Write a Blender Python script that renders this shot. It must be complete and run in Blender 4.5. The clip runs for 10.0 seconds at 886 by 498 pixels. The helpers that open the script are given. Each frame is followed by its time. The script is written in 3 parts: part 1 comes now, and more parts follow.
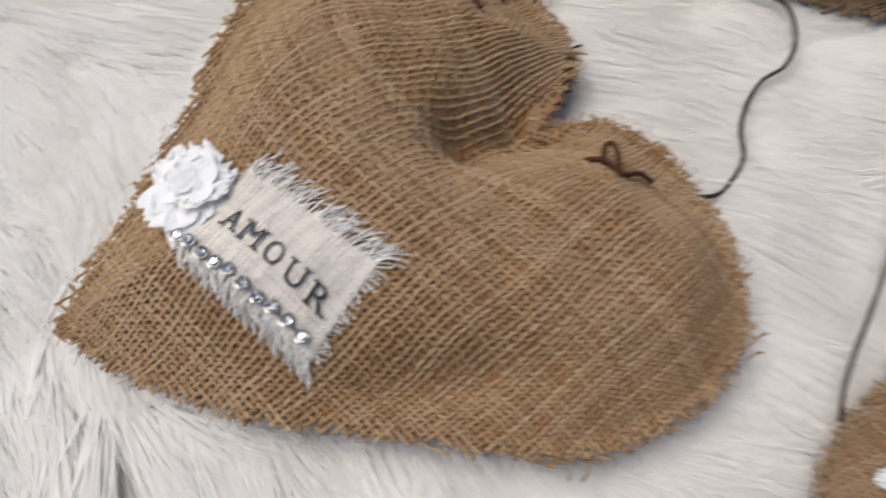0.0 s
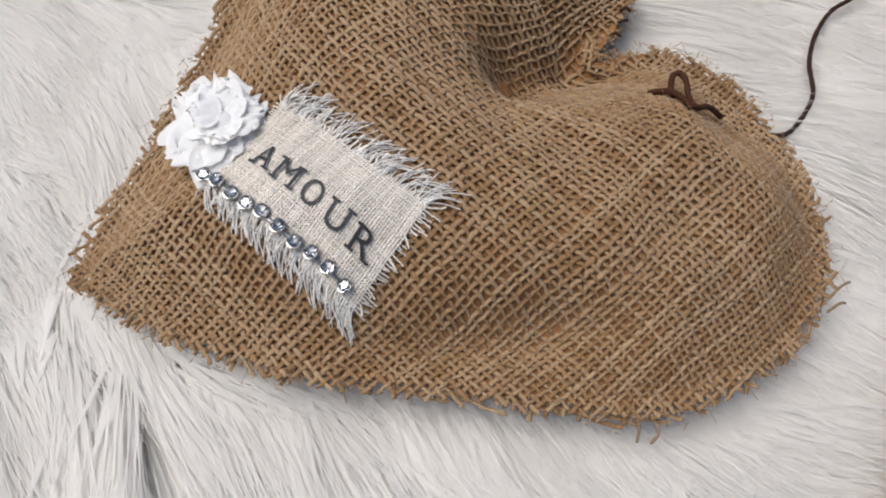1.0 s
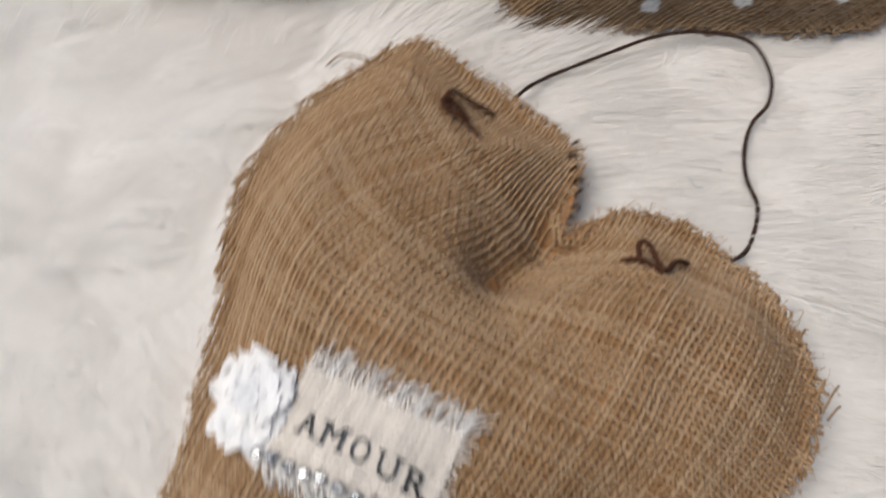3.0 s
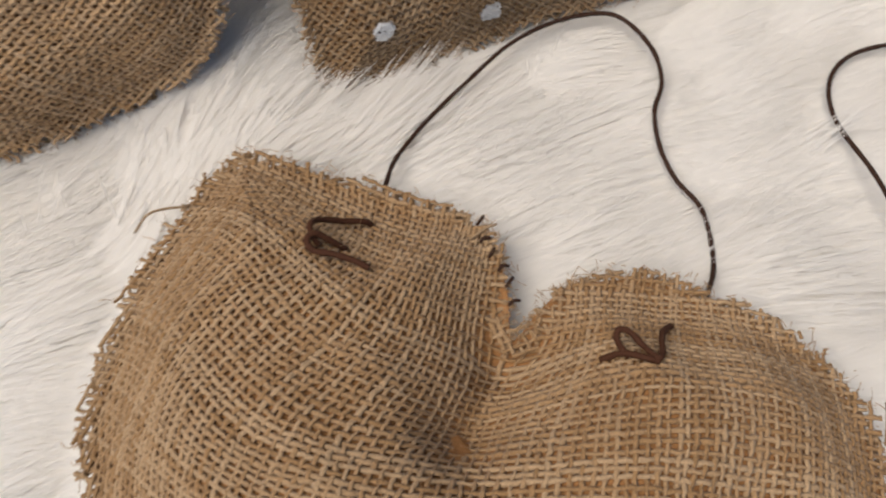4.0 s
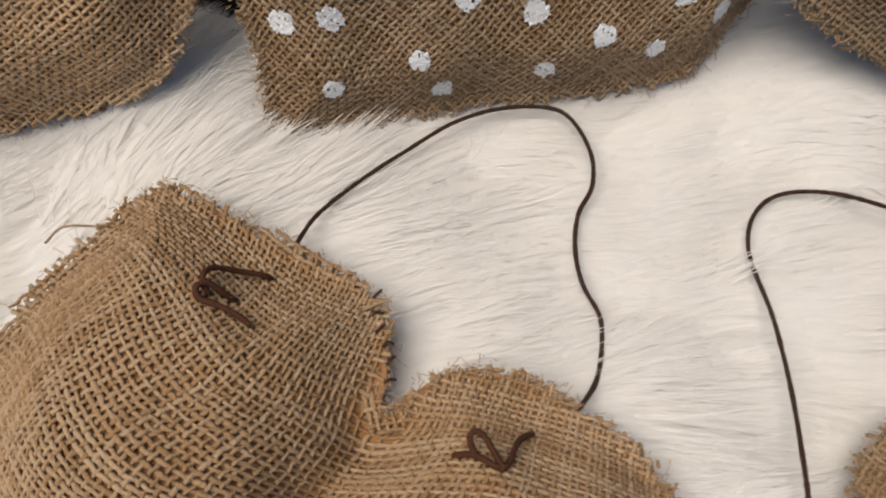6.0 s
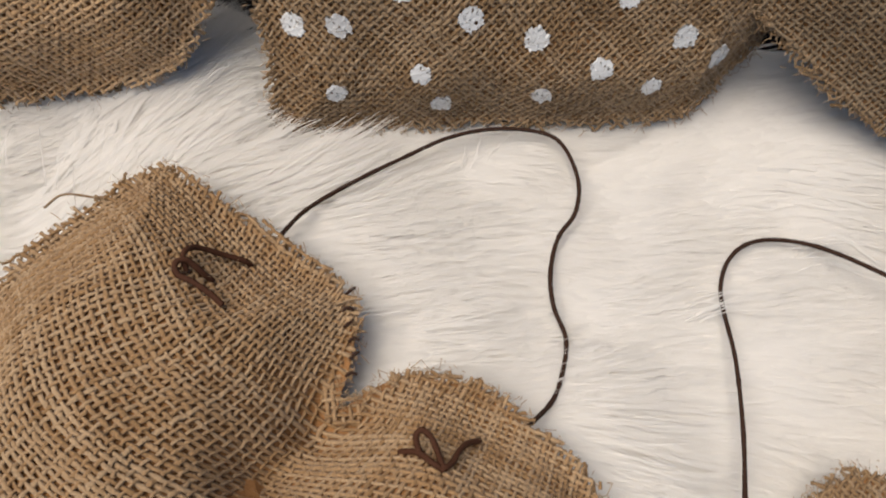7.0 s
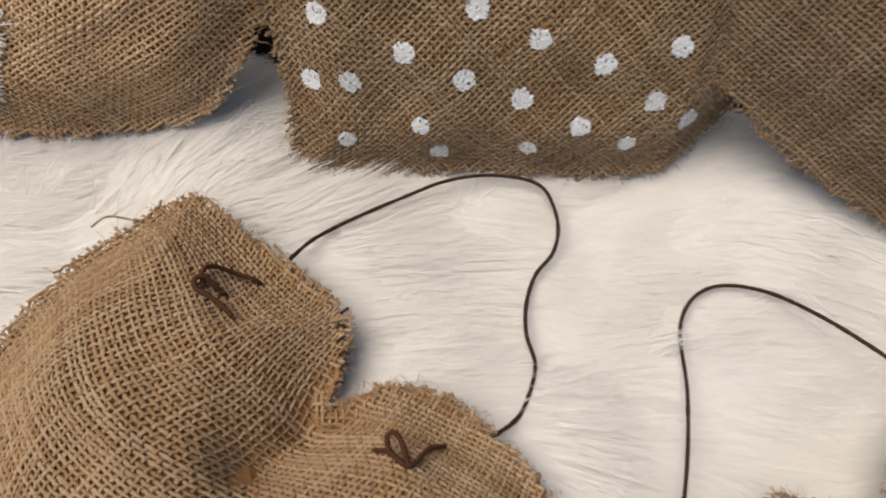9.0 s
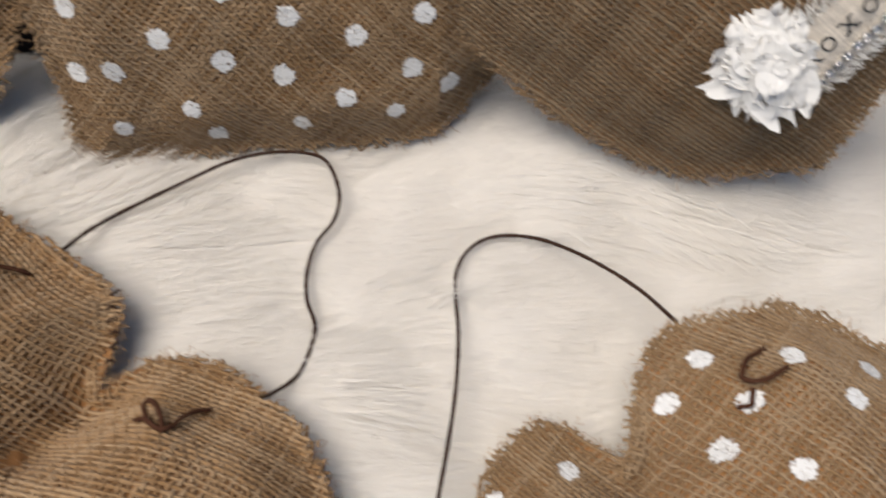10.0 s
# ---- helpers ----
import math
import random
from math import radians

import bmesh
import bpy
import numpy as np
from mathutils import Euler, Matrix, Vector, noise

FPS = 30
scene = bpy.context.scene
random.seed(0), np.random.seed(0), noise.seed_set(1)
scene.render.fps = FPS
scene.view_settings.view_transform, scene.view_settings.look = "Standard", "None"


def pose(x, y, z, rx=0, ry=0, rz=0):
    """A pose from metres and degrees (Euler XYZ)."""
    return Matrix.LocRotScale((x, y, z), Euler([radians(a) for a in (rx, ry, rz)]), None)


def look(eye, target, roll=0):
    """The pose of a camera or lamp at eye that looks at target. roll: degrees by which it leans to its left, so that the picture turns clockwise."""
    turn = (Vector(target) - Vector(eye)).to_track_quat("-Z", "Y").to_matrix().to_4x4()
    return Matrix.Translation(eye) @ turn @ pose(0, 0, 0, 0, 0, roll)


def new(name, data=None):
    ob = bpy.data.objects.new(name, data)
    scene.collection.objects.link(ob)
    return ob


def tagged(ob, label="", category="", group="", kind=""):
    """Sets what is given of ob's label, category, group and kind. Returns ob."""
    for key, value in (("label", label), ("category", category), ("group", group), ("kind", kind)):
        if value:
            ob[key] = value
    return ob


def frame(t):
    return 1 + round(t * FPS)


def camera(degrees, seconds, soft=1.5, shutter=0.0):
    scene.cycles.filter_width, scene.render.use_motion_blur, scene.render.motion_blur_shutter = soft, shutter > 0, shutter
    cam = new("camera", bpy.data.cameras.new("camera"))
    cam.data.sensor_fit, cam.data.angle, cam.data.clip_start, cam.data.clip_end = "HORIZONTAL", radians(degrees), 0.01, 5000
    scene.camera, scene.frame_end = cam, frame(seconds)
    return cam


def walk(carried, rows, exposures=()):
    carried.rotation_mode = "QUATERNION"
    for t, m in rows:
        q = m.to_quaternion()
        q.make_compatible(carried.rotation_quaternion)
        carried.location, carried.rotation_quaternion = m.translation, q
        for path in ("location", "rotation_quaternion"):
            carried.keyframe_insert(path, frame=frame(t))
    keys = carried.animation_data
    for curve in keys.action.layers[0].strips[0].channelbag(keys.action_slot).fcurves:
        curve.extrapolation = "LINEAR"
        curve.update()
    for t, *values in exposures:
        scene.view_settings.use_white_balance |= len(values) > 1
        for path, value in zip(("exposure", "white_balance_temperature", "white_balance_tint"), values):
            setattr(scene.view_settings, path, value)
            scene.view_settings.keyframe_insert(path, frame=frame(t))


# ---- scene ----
cam = camera(59.00, 10.0, soft=2.0, shutter=0.5)
PATH = [
    (0, (0.0177, 0.0197, 0.2106), (0.0514, 0.2218, -0.2455), 8.31),
    (0.1, (0.0142, 0.0174, 0.2004), (0.0391, 0.2284, -0.2522), 6.18),
    (0.2, (0.0125, 0.0204, 0.1915), (0.032, 0.2263, -0.2637), 5.36),
    (0.3, (0.0125, 0.0209, 0.1898), (0.0313, 0.2181, -0.2693), 5.67),
    (0.5, (0.0104, 0.0187, 0.1877), (0.0391, 0.2086, -0.274), 8.44),
    (1, (0.0073, 0.0218, 0.1903), (0.0392, 0.2058, -0.2736), 8.34),
    (1.5, (0.0042, 0.0215, 0.1963), (0.0381, 0.2093, -0.2659), 8.28),
    (2, (0.0041, 0.0123, 0.2083), (0.0372, 0.2112, -0.2493), 7.70),
    (2.5, (0.0003, 0.0092, 0.2138), (0.0325, 0.218, -0.2394), 4.46),
    (2.7, (-0.004, 0.0272, 0.2177), (0.0378, 0.2173, -0.2429), 5.93),
    (2.8, (-0.0047, 0.0389, 0.2235), (0.0409, 0.2248, -0.2384), 5.03),
    (3, (0.0009, 0.0533, 0.2243), (0.0559, 0.2625, -0.2265), -1.34),
    (3.2, (0.0074, 0.0799, 0.2185), (0.0786, 0.283, -0.2328), -3.79),
    (4.3, (0.0262, 0.1196, 0.192), (0.1537, 0.2624, -0.2699), 1.03),
    (4.5, (0.0334, 0.1243, 0.1923), (0.1641, 0.2659, -0.2691), 2.28),
    (5, (0.037, 0.1205, 0.1917), (0.1708, 0.2696, -0.2664), 5.01),
    (5.5, (0.0412, 0.1182, 0.1966), (0.1693, 0.2701, -0.2622), 7.35),
    (6.8, (0.0519, 0.0983, 0.2156), (0.1693, 0.2732, -0.2378), 10.97),
    (7, (0.0538, 0.0989, 0.2125), (0.1689, 0.2764, -0.2405), 11.08),
    (7.5, (0.0594, 0.0956, 0.2164), (0.1694, 0.2836, -0.2337), 10.70),
    (8, (0.0585, 0.091, 0.2227), (0.1599, 0.2867, -0.226), 8.71),
    (8.5, (0.0623, 0.0887, 0.2282), (0.1615, 0.2941, -0.2168), 7.89),
    (9, (0.0627, 0.0798, 0.2404), (0.1593, 0.2873, -0.2042), 6.63),
    (9.2, (0.0688, 0.0713, 0.2478), (0.1741, 0.2852, -0.1916), 6.63),
    (9.5, (0.088, 0.0633, 0.2541), (0.1975, 0.269, -0.1882), 6.22),
    (10, (0.1103, 0.045, 0.2499), (0.237, 0.237, -0.194), 8.75),
]
walk(cam, [(t, look(eye, target, roll)) for t, eye, target, roll in PATH], [(0, -0.22, 6030, 10), (3.0, -0.24, 6170, 10), (4.4, -0.17, 6540, 10), (10, -0.11, 6540, 10)])

# ---------------------------------------------------------------- light
world = bpy.data.worlds.new("sky")
scene.world = world
world.use_nodes = True
wn, wl = world.node_tree.nodes, world.node_tree.links
sky = wn.new("ShaderNodeTexSky")
sky.sky_type = "NISHITA"
sky.sun_disc = False
SUN_AZ, SUN_EL = radians(166), radians(66)
sky.sun_elevation = SUN_EL
sky.sun_rotation = radians(90) - SUN_AZ
sky.air_density, sky.dust_density = 1.0, 2.0
wl.new(sky.outputs["Color"], wn["Background"].inputs["Color"])
wn["Background"].inputs["Strength"].default_value = 0.11
sun = new("sun", bpy.data.lights.new("sun", "SUN"))
sun.data.energy, sun.data.angle, sun.data.color = 4.1, radians(50), (1.0, 0.93, 0.84)
sun.matrix_world = look((math.cos(SUN_AZ) * math.cos(SUN_EL), math.sin(SUN_AZ) * math.cos(SUN_EL), math.sin(SUN_EL)), (0, 0, 0))

# ---------------------------------------------------------------- materials


def material(name, base, rough=0.8, vary=0.25, grain=900.0, relief=0.3, stain=0.2, sheen=0.0, metal=0.0, soft=0.0, gloss=0.5, each=None, other=None):
    """Base colour with a fine grain, broad stains, a shade of its own for each island, and fine relief."""
    m = bpy.data.materials.new(name)
    m.use_nodes = True
    n, l = m.node_tree.nodes, m.node_tree.links
    b = n["Principled BSDF"]
    b.inputs["Roughness"].default_value = rough
    b.inputs["Metallic"].default_value = metal
    b.inputs["Sheen Weight"].default_value = sheen
    b.inputs["Specular IOR Level"].default_value = gloss
    co = n.new("ShaderNodeTexCoord")
    fine = n.new("ShaderNodeTexNoise")
    fine.inputs["Scale"].default_value, fine.inputs["Detail"].default_value = grain, 4.0
    broad = n.new("ShaderNodeTexNoise")
    broad.inputs["Scale"].default_value, broad.inputs["Detail"].default_value = 28.0, 3.0
    geo = n.new("ShaderNodeNewGeometry")
    l.new(co.outputs["Object"], fine.inputs["Vector"])
    l.new(co.outputs["Object"], broad.inputs["Vector"])
    total = None
    for socket, amount in ((fine.outputs["Fac"], vary), (broad.outputs["Fac"], stain), (geo.outputs["Random Per Island"], vary if each is None else each)):
        k = n.new("ShaderNodeMath")
        k.operation = "MULTIPLY_ADD"
        k.inputs[1].default_value = 2 * amount
        k.inputs[2].default_value = -amount
        l.new(socket, k.inputs[0])
        if total:
            s = n.new("ShaderNodeMath")
            l.new(total, s.inputs[0])
            l.new(k.outputs[0], s.inputs[1])
            total = s.outputs[0]
        else:
            total = k.outputs[0]
    one = n.new("ShaderNodeMath")
    one.inputs[1].default_value = 1.0
    l.new(total, one.inputs[0])
    tint = n.new("ShaderNodeVectorMath")
    tint.operation = "SCALE"
    tint.inputs[0].default_value = base
    if other:
        # patches and single threads that have gone greyer
        lean = n.new("ShaderNodeMath")
        lean.operation = "ADD"
        l.new(broad.outputs["Fac"], lean.inputs[0])
        l.new(geo.outputs["Random Per Island"], lean.inputs[1])
        span = n.new("ShaderNodeMapRange")
        span.inputs["From Min"].default_value, span.inputs["From Max"].default_value = 0.6, 1.35
        l.new(lean.outputs[0], span.inputs["Value"])
        blend = n.new("ShaderNodeMix")
        blend.data_type = "RGBA"
        blend.inputs[6].default_value, blend.inputs[7].default_value = (*base, 1), (*other, 1)
        l.new(span.outputs["Result"], blend.inputs[0])
        l.new(blend.outputs[2], tint.inputs[0])
    l.new(one.outputs[0], tint.inputs["Scale"])
    l.new(tint.outputs["Vector"], b.inputs["Base Color"])
    if relief:
        bump = n.new("ShaderNodeBump")
        bump.inputs["Strength"].default_value, bump.inputs["Distance"].default_value = relief, 0.0004
        l.new(fine.outputs["Fac"], bump.inputs["Height"])
        l.new(bump.outputs["Normal"], b.inputs["Normal"])
    if soft:
        thin = n.new("ShaderNodeBsdfTranslucent")
        mix = n.new("ShaderNodeMixShader")
        mix.inputs[0].default_value = soft
        l.new(tint.outputs["Vector"], thin.inputs["Color"])
        l.new(b.outputs["BSDF"], mix.inputs[1])
        l.new(thin.outputs["BSDF"], mix.inputs[2])
        l.new(mix.outputs[0], n["Material Output"].inputs["Surface"])
    return m


JUTE = material("jute", (0.315, 0.180, 0.078), 0.9, 0.5, 1500, 1.0, 0.26, 0.1, gloss=0.2, each=0.26, other=(0.28, 0.186, 0.102))
JUTE_LIGHT = material("jute_light", (0.49, 0.296, 0.140), 0.9, 0.5, 1500, 1.0, 0.2, 0.1, gloss=0.2, each=0.26, other=(0.39, 0.262, 0.148))
JUTE_DULL = material("jute_dull", (0.255, 0.154, 0.073), 0.9, 0.5, 1500, 1.0, 0.26, 0.1, gloss=0.2, each=0.26, other=(0.23, 0.157, 0.090))
# finer cloth, its base also darkened for the shade this heart leans in
JUTE_FINE_SHADED = material("jute_fine_shaded", (0.168, 0.103, 0.051), 0.9, 0.5, 1700, 1.0, 0.26, 0.1, gloss=0.2, each=0.26, other=(0.15, 0.105, 0.062))
# sheet behind the weave, its brown darkened to stand for shade in the holes
SHADED_LINING = material("jute_lining_shaded", (0.185, 0.090, 0.035), 0.95, 0.4, 1100, 0.6, 0.25, gloss=0.1)
LINEN = material("linen", (0.66, 0.595, 0.51), 0.85, 0.16, 1500, 0.4, 0.12)
COTTON = material("fringe_cotton", (0.88, 0.85, 0.80), 0.8, 0.1, 1500, 0.3, 0.05, soft=0.2)
INK = material("ink", (0.02, 0.02, 0.022), 0.7, 0.3, 1800, 0.2, 0.2)
PAINT = material("dot_paint", (0.60, 0.592, 0.575), 0.6, 0.10, 1500, 0.6, 0.08)
CORD = material("cord", (0.030, 0.013, 0.007), 0.8, 0.3, 1800, 0.6, 0.15, gloss=0.2)
CORD_WORN = material("cord_worn", (0.048, 0.017, 0.007), 0.8, 0.3, 1800, 0.6, 0.15, gloss=0.2)
PETAL = material("petal_cloth", (0.90, 0.885, 0.855), 0.9, 0.02, 700, 0.2, 0.02, 0.0, soft=0.35, gloss=0.1)
SILVER = material("silver", (0.34, 0.325, 0.30), 0.28, 0.2, 900, 0.2, 0.2, metal=1.0)
FUR = material("fur", (0.92, 0.896, 0.858), 0.75, 0.02, 300, 0.0, 0.03, 0.1, soft=0.66, gloss=0.25)
PELT = material("pelt", (0.74, 0.715, 0.68), 0.9, 0.06, 500, 0.5, 0.06)
WOOD = material("floor_wood", (0.25, 0.17, 0.1), 0.5, 0.2, 60, 0.2, 0.2)
GLASS = bpy.data.materials.new("cut_glass")
GLASS.use_nodes = True
gb = GLASS.node_tree.nodes["Principled BSDF"]
gb.inputs["Base Color"].default_value = (0.95, 0.95, 0.95, 1)
gb.inputs["Roughness"].default_value, gb.inputs["Metallic"].default_value, gb.inputs["Transmission Weight"].default_value, gb.inputs["IOR"].default_value = 0.03, 0.15, 1.0, 1.6

# ---------------------------------------------------------------- mesh helpers


def mesh_object(name, verts, faces, mat, parent=None, label="", smooth=True):
    me = bpy.data.meshes.new(name)
    verts = np.asarray(verts, dtype=np.float32)
    if isinstance(faces, np.ndarray):
        k = faces.shape[1]
        me.vertices.add(len(verts))
        me.vertices.foreach_set("co", verts.ravel())
        me.loops.add(faces.size)
        me.loops.foreach_set("vertex_index", faces.astype(np.int32).ravel())
        me.polygons.add(len(faces))
        me.polygons.foreach_set("loop_start", np.arange(0, faces.size, k, dtype=np.int32))
        me.update(calc_edges=True)
        me.validate()
    else:
        me.from_pydata([tuple(map(float, v)) for v in verts], [], faces)
    me.polygons.foreach_set("use_smooth", [smooth] * len(me.polygons))
    me.materials.append(mat)
    ob = new(name, me)
    if parent:
        ob.parent = parent
    if label:
        ob["label"] = label
    return ob


def spline(points, n, closed=False):
    """n points along a Catmull-Rom spline."""
    p = np.asarray(points, float)
    p = np.vstack([p[-1], p, p[0], p[1]]) if closed else np.vstack([2 * p[0] - p[1], p, 2 * p[-1] - p[-2]])
    m = len(p) - 3
    s = np.linspace(0, m, n, endpoint=not closed)
    i = np.minimum(s.astype(int), m - 1)
    t = (s - i)[:, None]
    a, b, c, d = p[i], p[i + 1], p[i + 2], p[i + 3]
    return 0.5 * (2 * b + (c - a) * t + (2 * a - 5 * b + 4 * c - d) * t**2 + (3 * b - 3 * c + d - a) * t**3)


def tubes(paths, widths, heights, sides=5, flat=False):
    """Verts and quads of many open tubes; each path is (n, 3), widths and heights are (n,) or numbers."""
    vs, fs, base = [], [], 0
    ang = np.linspace(0, 2 * np.pi, sides, endpoint=False) + np.pi / 2
    for p, w, h in zip(paths, widths, heights):
        n = len(p)
        t = np.gradient(p, axis=0)
        t /= np.linalg.norm(t, axis=1)[:, None] + 1e-12
        side = np.stack([-t[:, 1], t[:, 0], np.zeros(n)], 1)
        ln = np.linalg.norm(side, axis=1)
        side[ln < 1e-6] = (1, 0, 0)
        side /= np.linalg.norm(side, axis=1)[:, None]
        up = np.cross(t, side)
        w, h = np.broadcast_to(w, n)[:, None, None], np.broadcast_to(h, n)[:, None, None]
        ring = p[:, None] + 0.5 * w * np.cos(ang)[None, :, None] * side[:, None] + 0.5 * h * np.sin(ang)[None, :, None] * up[:, None]
        vs.append(ring.reshape(-1, 3))
        i = np.arange(n - 1)[:, None] * sides
        j = np.arange(sides)[None]
        k = (j + 1) % sides
        fs.append((np.stack([i + j, i + k, i + sides + k, i + sides + j], -1) + base).reshape(-1, 4))
        base += n * sides
    return np.vstack(vs), np.vstack(fs)


def wave(x, y, scale, seed, octaves=2):
    """Smooth pseudo-noise about -1 to 1 from a few sine waves, for arrays."""
    r = np.random.RandomState(seed)
    out = np.zeros(np.broadcast(x, y).shape)
    for o in range(octaves):
        for _ in range(4):
            a, ph, f = r.uniform(0, 6.28), r.uniform(0, 6.28), r.uniform(0.6, 1.5) * 2**o / scale
            out = out + np.sin(6.28 * f * (x * np.cos(a) + y * np.sin(a)) + ph) / (2.2 * 1.7**o)
    return out / 1.6


def nearest(points, poly):
    """Nearest point on a closed polygon, and the signed distance (inside positive)."""
    a, b = poly, np.roll(poly, -1, 0)
    ab = b - a
    best = np.full(len(points), 1e9)
    q = np.zeros((len(points), 2))
    inside = np.zeros(len(points), bool)
    for s, e, d in zip(a, b, ab):
        t = np.clip(((points - s) @ d) / (d @ d + 1e-15), 0, 1)
        c = s + t[:, None] * d
        g = np.hypot(*(points - c).T)
        m = g < best
        best[m], q[m] = g[m], c[m]
        if abs(e[1] - s[1]) > 1e-12:
            cross = (s[1] > points[:, 1]) != (e[1] > points[:, 1])
            inside ^= cross & (points[:, 0] < (e[0] - s[0]) * (points[:, 1] - s[1]) / (e[1] - s[1]) + s[0])
    return q, np.where(inside, best, -best)


class Pillow:
    """A stuffed cloth shape: a plan outline, a seam height and a rounded rise from the seam."""

    def __init__(self, outline, seam, rise, run, rim=0.005, dents=(), dome=0.004, seed=1):
        self.poly = spline(outline, 160, True)
        self.seam, self.rise, self.run, self.rim, self.dents, self.dome, self.seed = seam, rise, run, rim, dents, dome, seed
        k = np.linspace(0, 1, 60)
        d = np.concatenate([[0], rim + run * k])
        z = np.concatenate([[0], rise * np.sin(np.pi / 2 * k) ** 1.15])
        self.arc = np.concatenate([[0], np.cumsum(np.hypot(np.diff(d), np.diff(z)))])
        self.d, self.z = d, z
        self.extra = self.arc[-1] - d[-1]
        # how far the flat cloth is drawn in over the rounded sides: a smoothed field on a grid
        self.lo, self.step = self.poly.min(0) - 0.03, 0.002
        nx, ny = ((self.poly.max(0) + 0.03 - self.lo) / self.step).astype(int) + 1
        gx, gy = np.meshgrid(self.lo[0] + np.arange(nx) * self.step, self.lo[1] + np.arange(ny) * self.step, indexing="ij")
        _, dist = nearest(np.stack([gx.ravel(), gy.ravel()], 1), self.poly)
        dist = dist.reshape(nx, ny)
        give = self.extra - (np.interp(np.maximum(dist, 0), self.d, self.arc) - np.clip(dist, 0, self.d[-1]))
        field = -np.stack(np.gradient(dist, self.step), -1) * give[..., None]
        for _ in range(3):
            for axis in (0, 1):
                field = sum(np.roll(field, k, axis) for k in (-2, -1, 0, 1, 2)) / 5
        self.field = field

    def relief(self, x, y, d):
        z = self.dome * np.clip((d - self.run) / 0.04, 0, 1) + 0.0017 * wave(x, y, 0.045, self.seed) * np.clip(d / 0.02, 0, 1)
        for cx, cy, r, depth, *stretch in self.dents:
            ax, ay = stretch if stretch else (1.0, 0.0)
            u, v = x - cx, y - cy
            ln = math.hypot(ax, ay)
            along, across = (u * ax + v * ay) / ln, (-u * ay + v * ax) / ln
            z = z - depth * np.exp(-((along / (r * ln)) ** 2) - (across / r) ** 2) * np.clip(d / 0.012 + 0.15, 0.15, 1)
        return z

    def height(self, x, y):
        x, y = np.atleast_1d(np.asarray(x, float)), np.atleast_1d(np.asarray(y, float))
        _, d = nearest(np.stack([x, y], 1), self.poly)
        return self.seam(x, y) + np.interp(d, self.d, self.z) + self.relief(x, y, d)

    def lay(self, p):
        """From the flat cloth to the stuffed shape: points (n, 3) and their distance from the edge."""
        plan = p.copy()
        top = np.array(self.field.shape[:2]) - 1.001
        for _ in range(9):
            g = np.clip((plan - self.lo) / self.step, 0, top)
            i = g.astype(int)
            f = g - i
            x, y, u, v = i[:, 0], i[:, 1], f[:, :1], f[:, 1:]
            i1, j1 = np.minimum(x + 1, self.field.shape[0] - 1), np.minimum(y + 1, self.field.shape[1] - 1)
            shift = (self.field[x, y] * (1 - u) + self.field[i1, y] * u) * (1 - v) + (self.field[x, j1] * (1 - u) + self.field[i1, j1] * u) * v
            plan = 0.4 * plan + 0.6 * (p - shift)
        _, d = nearest(plan, self.poly)
        x, y = plan.T
        z = self.seam(x, y) + np.interp(d, self.d, self.z) + self.relief(x, y, d)
        return np.stack([x, y, z], 1), d


def weave(lay, box, angle, pitch, width, thick, fray, seed, lift=0.0, wander=0.5, keep=None):
    """Woven threads over a cloth: lists of centre lines with widths. fray(thread family) gives how far ends may stick out."""
    r = np.random.RandomState(seed)
    x0, y0, x1, y1 = box
    c, s = math.cos(angle), math.sin(angle)
    mx, my = (x0 + x1) / 2, (y0 + y1) / 2
    half = 0.5 * math.hypot(x1 - x0, y1 - y0)
    count = int(half / pitch) + 1
    paths, ws, hs = [], [], []
    for family in (0, 1):
        d1 = np.array([c, s]) if family == 0 else np.array([-s, c])
        d2 = np.array([-s, c]) if family == 0 else np.array([c, s])
        a = np.arange(-count * 2, count * 2 + 1) * pitch * 0.5
        all_p, meta = [], []
        for i in range(-count, count + 1):
            off = i * pitch + r.normal(0, 0.075) * pitch
            p = np.array([mx, my]) + a[:, None] * d1 + off * d2
            p = p + d2 * (pitch * wander * wave(p[:, 0], p[:, 1], 0.06, seed + 5 + family) + pitch * 0.09 * wave(p[:, 0], p[:, 1], 9 * pitch, seed + 15 + family) + pitch * 0.06 * r.normal(size=len(a)))[:, None]
            sign = np.where(np.arange(len(a)) % 2 == 0, np.cos(np.pi * ((np.arange(-count * 2, count * 2 + 1) // 2) + i + family)), 0.0)
            all_p.append(p)
            meta.append((sign, r.uniform(0.78, 1.22)))
        flat = np.vstack(all_p)
        pos, far = lay(flat)
        n = len(a)
        for i in range(2 * count + 1):
            sl = slice(i * n, (i + 1) * n)
            sign, wk = meta[i]
            limit = fray(family, r)
            ok = far[sl] > -limit if np.ndim(limit) == 0 else far[sl] > -np.where(np.arange(n) < n // 2, limit[0], limit[1])
            if keep is not None:
                ok &= keep(pos[sl], family)
            q = pos[sl].copy()
            q[:, 2] += lift + sign * thick * 0.42
            out = np.clip(-far[sl] / (3 * pitch), 0, 1.5)
            q[:, 2] += out * pitch * r.normal(0, 0.5)
            q[:, :2] += (out**1.5 * pitch * r.normal(0, 0.9))[:, None] * d2
            idx = np.flatnonzero(ok)
            if len(idx) < 3:
                continue
            for run in np.split(idx, np.flatnonzero(np.diff(idx) > 1) + 1):
                if len(run) < 3:
                    continue
                paths.append(q[run])
                ws.append(width * wk * (1 + 0.16 * r.normal(size=len(run))))
                hs.append(np.full(len(run), thick))
    return tubes(paths, ws, hs, 5)


